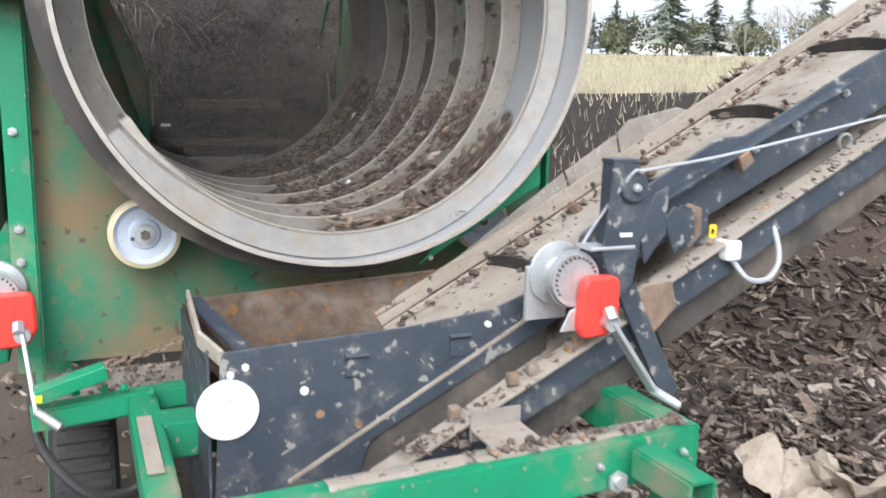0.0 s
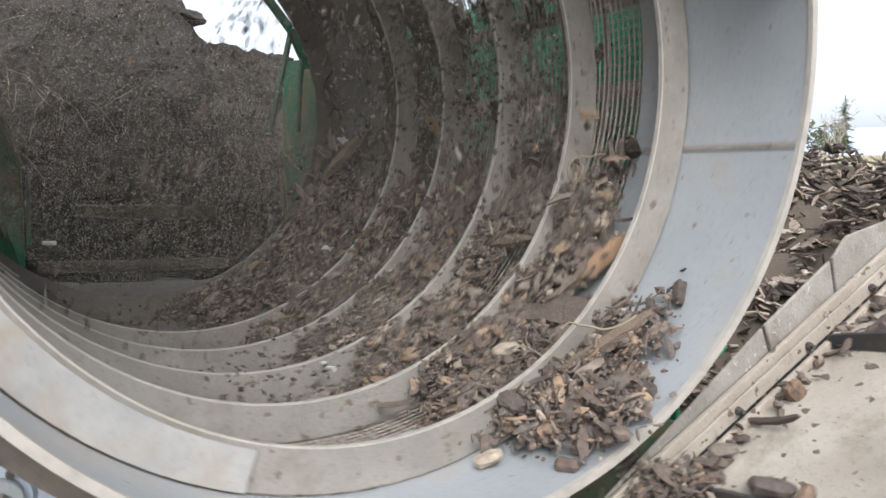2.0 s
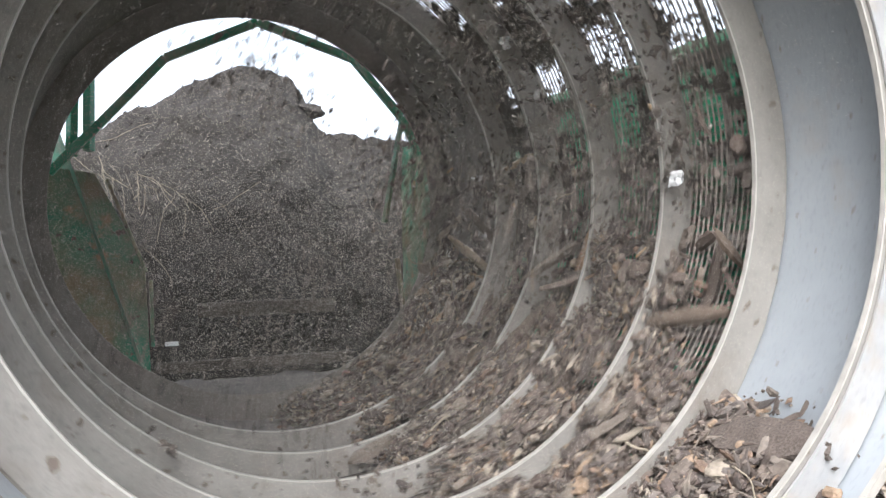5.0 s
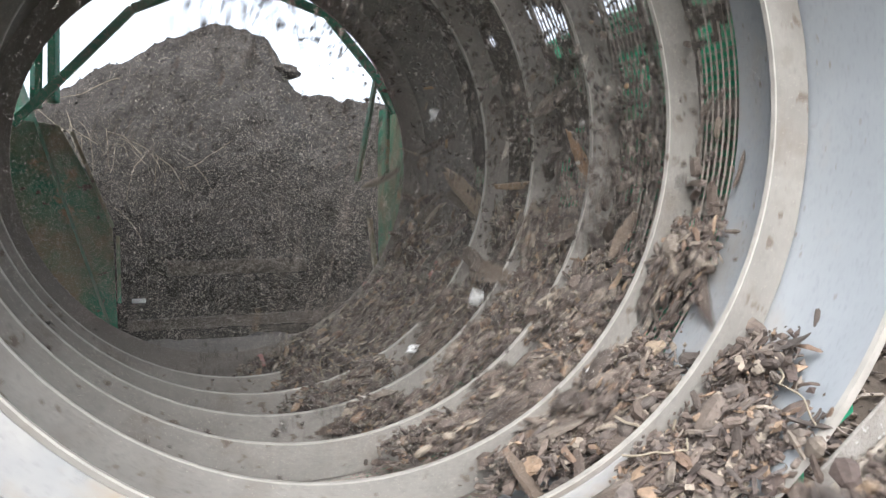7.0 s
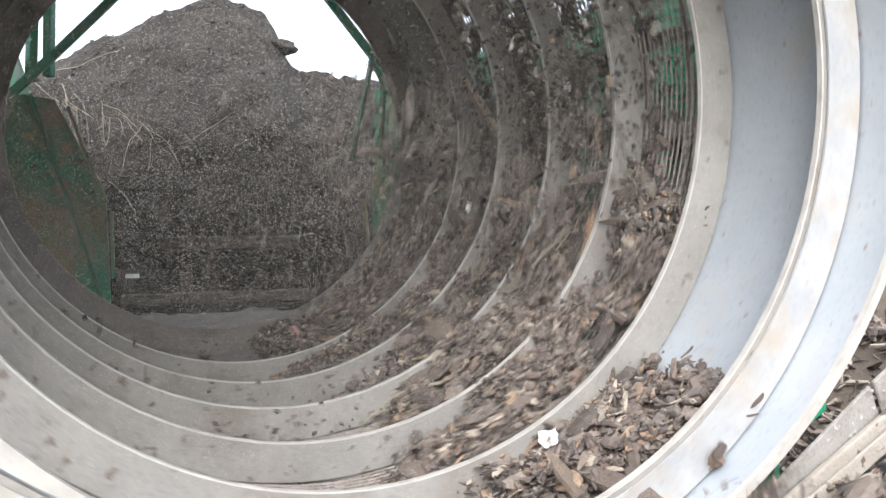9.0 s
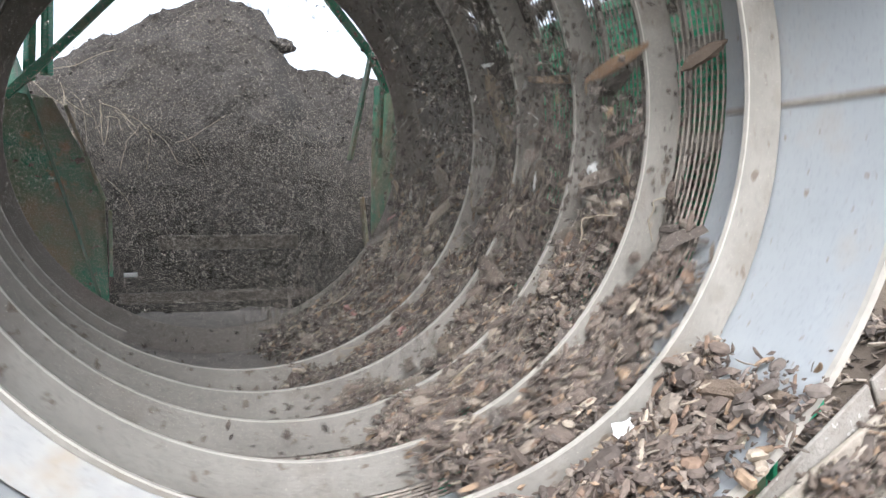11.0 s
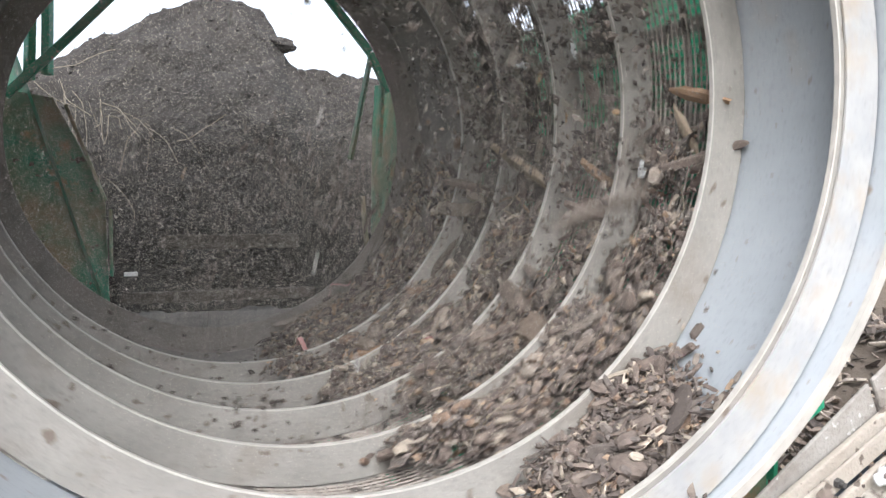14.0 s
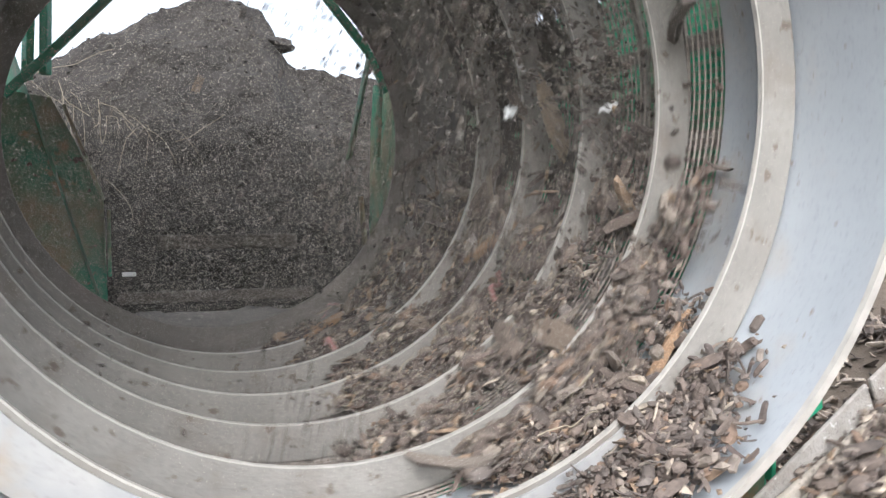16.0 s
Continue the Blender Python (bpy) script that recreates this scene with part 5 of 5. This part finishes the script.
def tumble(rnd, depth, spin, step=0.1, slides=False, middle=False, high=0, stay=0.0):
    """Rows of one bit carried up by the drum, falling back, moving out along the spiral and away on the belt."""
    rr = R - depth
    turn = rnd.uniform(0.30, 0.96) if middle else rnd.uniform(0.18, 0.95)
    m = rnd.choice(range(10))
    lip_angle, leave = rnd.gauss(303, 6), rnd.uniform(0.02, 0.12)
    phi = rnd.uniform(272, 335)
    release = rnd.uniform(314, 345) if rnd.random() < 0.88 else rnd.uniform(340, 370)
    if high:
        release = rnd.uniform(350, high)
    rate, bottom = rnd.uniform(70, 130), rnd.uniform(278, 300)
    axis = Vector((rnd.gauss(0, 1), rnd.gauss(0, 1), rnd.gauss(0, 1))).normalized()
    base = Euler((0, 0, rnd.uniform(0, 6.3))).to_quaternion()
    q_air = 0.0
    state, pos, vel = "ride", None, None
    rows, dt = [], 0.02
    n = int(round(16.0 / dt))
    every = int(round(step / dt))
    yc = 0.0
    for i in range(n + 1):
        t = i * dt
        th = START + TURN * t
        if state in ("ride", "air", "slip", "slide"):
            k = (phi - (START % 360)) / 360 - (th - START) / 360 + m + turn
            yc = PITCH * k
            if stay:
                yc = stay
            y = min(yc, 2.05)
        if state == "ride":
            ride = R + 0.05 if stay and phi < release - 12 else rr
            pos = Vector((ride * math.cos(radians(phi)), y, ride * math.sin(radians(phi))))
            if yc < 0.40:
                state = "slip"
            elif phi >= release and slides:
                state = "slide"
            elif phi >= release:
                state = "air"
                w = radians(TURN) * rr
                vel = Vector((-w * math.sin(radians(phi)) - rnd.uniform(0.0, 0.45), 0, w * math.cos(radians(phi)) * rnd.uniform(0.5, 1.0)))
            else:
                phi += TURN * dt
        elif state == "slide":
            phi -= rate * dt
            pos = Vector(((rr - 0.02) * math.cos(radians(phi)), y, (rr - 0.02) * math.sin(radians(phi))))
            if phi < bottom:
                state, release, bottom = "ride", rnd.uniform(312, 348), rnd.uniform(278, 300)
        elif state == "slip":
            goal = lip_angle + 4 * math.sin(2.2 * t + lip_angle)
            phi += max(-160 * dt, min(TURN * dt, goal - phi))
            pos = Vector((rr * math.cos(radians(phi)), y, rr * math.sin(radians(phi))))
            if yc < leave:
                state, vel = "drop", Vector((rnd.uniform(-0.1, 0.15), -rnd.uniform(0.25, 0.6), -0.2))
        elif state == "air":
            vel.z -= 9.81 * dt
            pos = Vector((pos.x + vel.x * dt, y, pos.z + vel.z * dt))
            q_air += spin * dt
            r = math.hypot(pos.x, pos.z)
            phi = math.degrees(math.atan2(pos.z, pos.x)) % 360
            if phi < 120:
                phi += 360
            if r >= rr and vel.z < 0:
                state = "ride"
                release = rnd.uniform(350, high) if high else rnd.uniform(314, 345) if rnd.random() < 0.88 else rnd.uniform(340, 370)
        elif state == "drop":
            vel.z -= 9.81 * dt
            pos = pos + vel * dt
            q_air += spin * dt
            if pos.y < -0.30:
                pos.y, vel.y = -0.30, 0
            if pos.z < belt_z(pos.x) + 0.03:
                state = "belt"
        elif state == "belt":
            pos = pos + Vector((BELT_V, 0, BELT_V * BELT_K)) * dt
            pos.z = belt_z(pos.x) + 0.025
            if pos.x > HEAD + 0.06:
                state, vel = "fall", Vector((BELT_V, 0, 0.2))
        elif state == "fall":
            vel.z -= 9.81 * dt
            pos = pos + vel * dt
            if pos.z < -ZC + 0.25:
                state = "done"
        if i % every == 0:
            lean = Euler((0, radians(90 - phi + 180) if state in ("ride", "air", "slip", "slide") else -math.atan(BELT_K), 0)).to_quaternion()
            q = lean @ (Matrix.Rotation(q_air, 3, axis).to_quaternion()) @ base
            rows.append((t, Matrix.LocRotScale(pos + Vector((0, 0, ZC)), q, None)))
    return rows


moving_bits = []
_r = random.Random(77)
NAMES = ["bark_chip"] * 6 + ["wood_stick"] * 3 + ["stone"] * 4
LABELS = {"bark_chip": "rough brown bark chip tumbling in the drum", "wood_stick": "splintered wood stick tumbling in the drum", "stone": "dusty grey-brown stone tumbling in the drum"}
for i in range(340):
    k = _r.randrange(len(SHAPES))
    ob = new(NAMES[k], chip_meshes[k])
    s = {"bark_chip": _r.uniform(0.035, 0.11), "wood_stick": _r.uniform(0.06, 0.24), "stone": _r.uniform(0.02, 0.05)}[NAMES[k]]
    if _r.random() < 0.4:
        s *= 0.45
    ob.scale = (s, s, s)
    tagged(ob, LABELS[NAMES[k]], "wood chip" if NAMES[k] != "stone" else "stone", "tumbling overs")
    moving_bits.append((ob, tumble(_r, _r.uniform(0.012, 0.06), _r.uniform(-9, 9), slides=_r.random() < 0.6)))
for i in range(130):
    k = 9 + i % 4
    ob = new("soil_crumb", chip_meshes[k])
    s = _r.uniform(0.008, 0.022)
    ob.scale = (s, s, s * _r.uniform(0.6, 1.6))
    tagged(ob, "small crumb of soil falling through the drum", "soil crumb", "falling crumbs")
    moving_bits.append((ob, tumble(_r, _r.uniform(0.006, 0.02), _r.uniform(-9, 9), high=450, stay=_r.uniform(0.5, 1.95))))


def split_piece(seed):
    """A split piece of timber about one unit long: flat faces, torn ends, a slight twist."""
    rnd = random.Random(seed)
    w, t, twist = rnd.uniform(0.16, 0.34), rnd.uniform(0.07, 0.16), rnd.uniform(-0.5, 0.5)
    verts, faces = [], []
    cuts = 9
    section = [(-0.5, -0.5), (0.1, -0.56), (0.5, -0.4), (0.46, 0.35), (0.05, 0.55), (-0.48, 0.42)]
    for i in range(cuts):
        u = i / (cuts - 1)
        taper = min(1.0, 0.35 + 3.0 * min(u, 1 - u)) * rnd.uniform(0.88, 1.06)
        a = twist * (u - 0.5)
        for p, q in section:
            torn = 0.06 * rnd.uniform(-1, 1) if i in (0, cuts - 1) else 0.012 * rnd.uniform(-1, 1)
            y, z = w * taper * (p + 0.05 * rnd.uniform(-1, 1)), t * taper * (q + 0.10 * rnd.uniform(-1, 1))
            verts.append((u - 0.5 + torn, y * math.cos(a) - z * math.sin(a), y * math.sin(a) + z * math.cos(a)))
    m = len(section)
    for i in range(cuts - 1):
        for k in range(m):
            q = (k + 1) % m
            faces.append((i * m + k, i * m + q, (i + 1) * m + q, (i + 1) * m + k))
    faces += [tuple(range(m))[::-1], tuple((cuts - 1) * m + k for k in range(m))]
    me = bpy.data.meshes.new("split_piece")
    me.from_pydata(verts, [], faces)
    me.update()
    me.materials.append(PLANKS)
    return me


split_meshes = [split_piece(700 + i) for i in range(8)]
for i in range(34):
    ob = new("wood_plank", split_meshes[i % 8])
    s = _r.uniform(0.10, 0.26)
    ob.scale = (s, s * _r.uniform(0.7, 1.0), s * _r.uniform(0.7, 1.0))
    tagged(ob, "long split piece of brown wood tumbling in the drum", "wood piece", "long wood pieces")
    moving_bits.append((ob, tumble(_r, _r.uniform(0.035, 0.07), _r.uniform(-4, 4), slides=i % 3 > 0)))
for i in range(5):
    bm = bmesh.new()
    bmesh.ops.create_grid(bm, x_segments=6, y_segments=4, size=0.016)
    for v in bm.verts:
        v.co += Vector((0.006 * noise.noise(v.co * 80 + Vector((i, 0, 0))), 0.007 * noise.noise(v.co * 80 + Vector((0, i, 5))), 0.016 * noise.noise(v.co * 60 + Vector((i, 3, 0)))))
    bmesh.ops.solidify(bm, geom=bm.faces[:], thickness=0.002)
    ob = part("plastic_scrap", bm, WHITE)
    tagged(ob, "crumpled white plastic scrap among the chips", "plastic scrap", "white scraps")
    moving_bits.append((ob, tumble(_r, _r.uniform(0.03, 0.07), _r.uniform(-8, 8), high=400)))
for i in range(165):
    ob = new("overs_heap", heap_meshes[i % len(heap_meshes)])
    tagged(ob, "loose heap of wood chips, bark and pebbles", "wood chips", "moving heaps of overs", "stuff")
    moving_bits.append((ob, tumble(_r, _r.uniform(0.004, 0.030), _r.uniform(-1, 1), slides=True, middle=True)))

spray_meshes = []
for i in range(8):
    rnd = random.Random(300 + i)
    places = [(rnd.gauss(0, 0.055), rnd.gauss(0, 0.055), rnd.gauss(0, 0.085)) for _ in range(85)]
    v, f = scatter(places, rnd, (0.006, 0.024), shapes=CRUMB_SHAPES)
    me = bpy.data.meshes.new("falling_soil")
    me.from_pydata(v, [], f)
    me.update()
    me.materials.append(CRUMBS)
    spray_meshes.append(me)
for i in range(150):
    ob = new("falling_soil", spray_meshes[i % 8])
    tagged(ob, "loose dark soil and crumbs falling through the drum", "falling soil", "falling soil", "stuff")
    moving_bits.append((ob, tumble(_r, _r.uniform(0.03, 0.08), _r.uniform(-2, 2), high=405 + 45 * (i % 2), stay=_r.uniform(0.62, 2.0) if i % 3 else _r.uniform(0.56, 1.2))))
for i in range(18):
    rnd = random.Random(500 + i)
    bm_line = [Vector((0, 0, 0))]
    d = Vector((1, 0, 0))
    for _ in range(7):
        d = (d + Vector((rnd.gauss(0, 0.5), rnd.gauss(0, 0.5), rnd.gauss(0, 0.3)))).normalized()
        bm_line.append(bm_line[-1] + d * rnd.uniform(0.012, 0.028))
    ob = part("root_strand", tube(bm_line, rnd.uniform(0.0012, 0.0026), 5, 3), ROOT)
    tagged(ob, "pale dry root strand tumbling among the chips", "root", "loose roots")
    moving_bits.append((ob, tumble(_r, _r.uniform(0.05, 0.09), _r.uniform(-3, 3), slides=i % 2 > 0)))
for i in range(3):
    bm = bmesh.new()
    bmesh.ops.create_grid(bm, x_segments=12, y_segments=2, size=0.5)
    for v in bm.verts:
        u = v.co.x
        v.co = Vector((0.11 * u, 0.014 * v.co.y, 0.016 * math.sin(7 * u + i) + 0.01 * noise.noise(Vector((u * 5, i, 0)))))
    bmesh.ops.solidify(bm, geom=bm.faces[:], thickness=0.0015)
    ob = part("ribbon_scrap", bm, PINK)
    tagged(ob, "torn faded pink ribbon among the chips", "ribbon", "ribbon scraps")
    moving_bits.append((ob, tumble(_r, _r.uniform(0.05, 0.08), _r.uniform(-3, 3), slides=True)))

for i in range(170):
    k = (9 + i % 4) if i % 3 else (i % 6)
    ob = new("falling_fleck", fleck_meshes[k])
    s = _r.uniform(0.007, 0.020) if i % 3 else _r.uniform(0.012, 0.034)
    ob.scale = (s, s, s)
    tagged(ob, "pale dry fleck of wood falling through the drum", "wood fleck", "falling flecks")
    moving_bits.append((ob, tumble(_r, _r.uniform(0.03, 0.20), _r.uniform(-7, 7), high=_r.uniform(365, 462), stay=_r.uniform(0.5, 2.0))))


def dust_mesh(seed, count, y0, y1, low):
    """Fine airborne dust: countless tiny flakes hanging in the drum; a low cloud leaves the feed opening clear."""
    g = np.random.default_rng(seed)
    n = count * 4
    a, r, y = g.uniform(0, 2 * math.pi, n), 0.63 * np.sqrt(g.uniform(0, 1, n)), g.uniform(y0, y1, n)
    x, z = r * np.cos(a), r * np.sin(a)
    top = np.where(x < 0.42, -0.24 + 0.13 * (y + 0.94), 0.6) if low else np.full(n, 1.0)
    keep = z < top - 0.16 * g.uniform(0, 1, n)
    c = np.stack([x, y, z], 1)[keep][:count]
    m = len(c)
    corners = c[:, None, :] + g.normal(0, 1, (m, 3, 3)) * g.uniform(0.00027, 0.00056, m)[:, None, None]
    me = bpy.data.meshes.new("dust_cloud")
    me.vertices.add(3 * m)
    me.vertices.foreach_set("co", corners.reshape(-1).astype(np.float32))
    me.loops.add(3 * m)
    me.loops.foreach_set("vertex_index", np.arange(3 * m, dtype=np.int32))
    me.polygons.add(m)
    me.polygons.foreach_set("loop_start", np.arange(0, 3 * m, 3, dtype=np.int32))
    me.update(calc_edges=True)
    me.materials.append(DUST_FLAKE)
    return me


# Besides dust in the air, the flakes imitate a veil that lifts dark parts.
dust_clouds = []
for i, (y0, y1, count, low) in enumerate(((0.05, 0.45, 230000, False), (0.3, 0.8, 230000, False), (0.7, 1.5, 140000, True), (1.3, 2.3, 140000, True))):
    ob = new("dust_cloud", dust_mesh(900 + i, count, y0, y1, low))
    tagged(ob, "fine brown dust hanging in the air of the drum", "dust", "airborne dust", "stuff")
    dust_clouds.append(ob)


# ---- motion ----
def motions():
    rows = []
    for i in range(65):
        t = 0.25 * i
        rows.append((t, pose(0, 0, ZC, 0, -(START + TURN * t), 0)))
    walk(drum, rows)
    # the cleats go round the belt's loop
    run = HEAD - TAIL
    loop = 18 * 0.415
    for k, c in enumerate(cleats):
        rows = []
        for i in range(81):
            t = 0.2 * i
            u = (0.05 + BELT_V * t + 0.415 * k - TAIL) % loop
            if u <= run:
                x, side, a = TAIL + u, 0.0, -math.degrees(math.atan(BELT_K))
            elif u < run + 0.2:
                w = (u - run) / 0.2
                x, side, a = HEAD + 0.03 * math.sin(math.pi * w), w, -math.degrees(math.atan(BELT_K)) + 180 * w
            elif u < loop - 0.2:
                x, side, a = HEAD - (u - run - 0.2) * run / (loop - run - 0.4), 1.0, -math.degrees(math.atan(BELT_K)) + 180
            else:
                w = 1 - (loop - u) / 0.2
                x, side, a = TAIL - 0.03 * math.sin(math.pi * w), 1 - w, -math.degrees(math.atan(BELT_K)) + 180 + 180 * w
            p = Vector((x, 0, belt_z(x))) - belt_up * 0.142 * side
            rows.append((t, pose(p.x, p.y, p.z, 0, a, 0)))
        walk(c, rows)
    turn = -TURN * R / 0.102
    for w, s in ((roller_left, 1), (roller_right, 1)):
        x, y, z = w.location
        walk(w, [(0.1 * i, pose(x, y, z, 0, -s * turn * 0.1 * i % 360, 0)) for i in range(161)])
    for k, ob in enumerate(dust_clouds):
        walk(ob, [(0.5 * i, pose(0, 0.03 * math.sin(0.9 * i + k), ZC + 0.012 * math.sin(0.7 * i + 2 * k), 0, 7 * math.sin(0.45 * i + 1.7 * k), 0)) for i in range(33)])
    for ob, path in moving_bits:
        size = ob.scale.copy()
        walk(ob, path)
        ob.scale = size


motions()
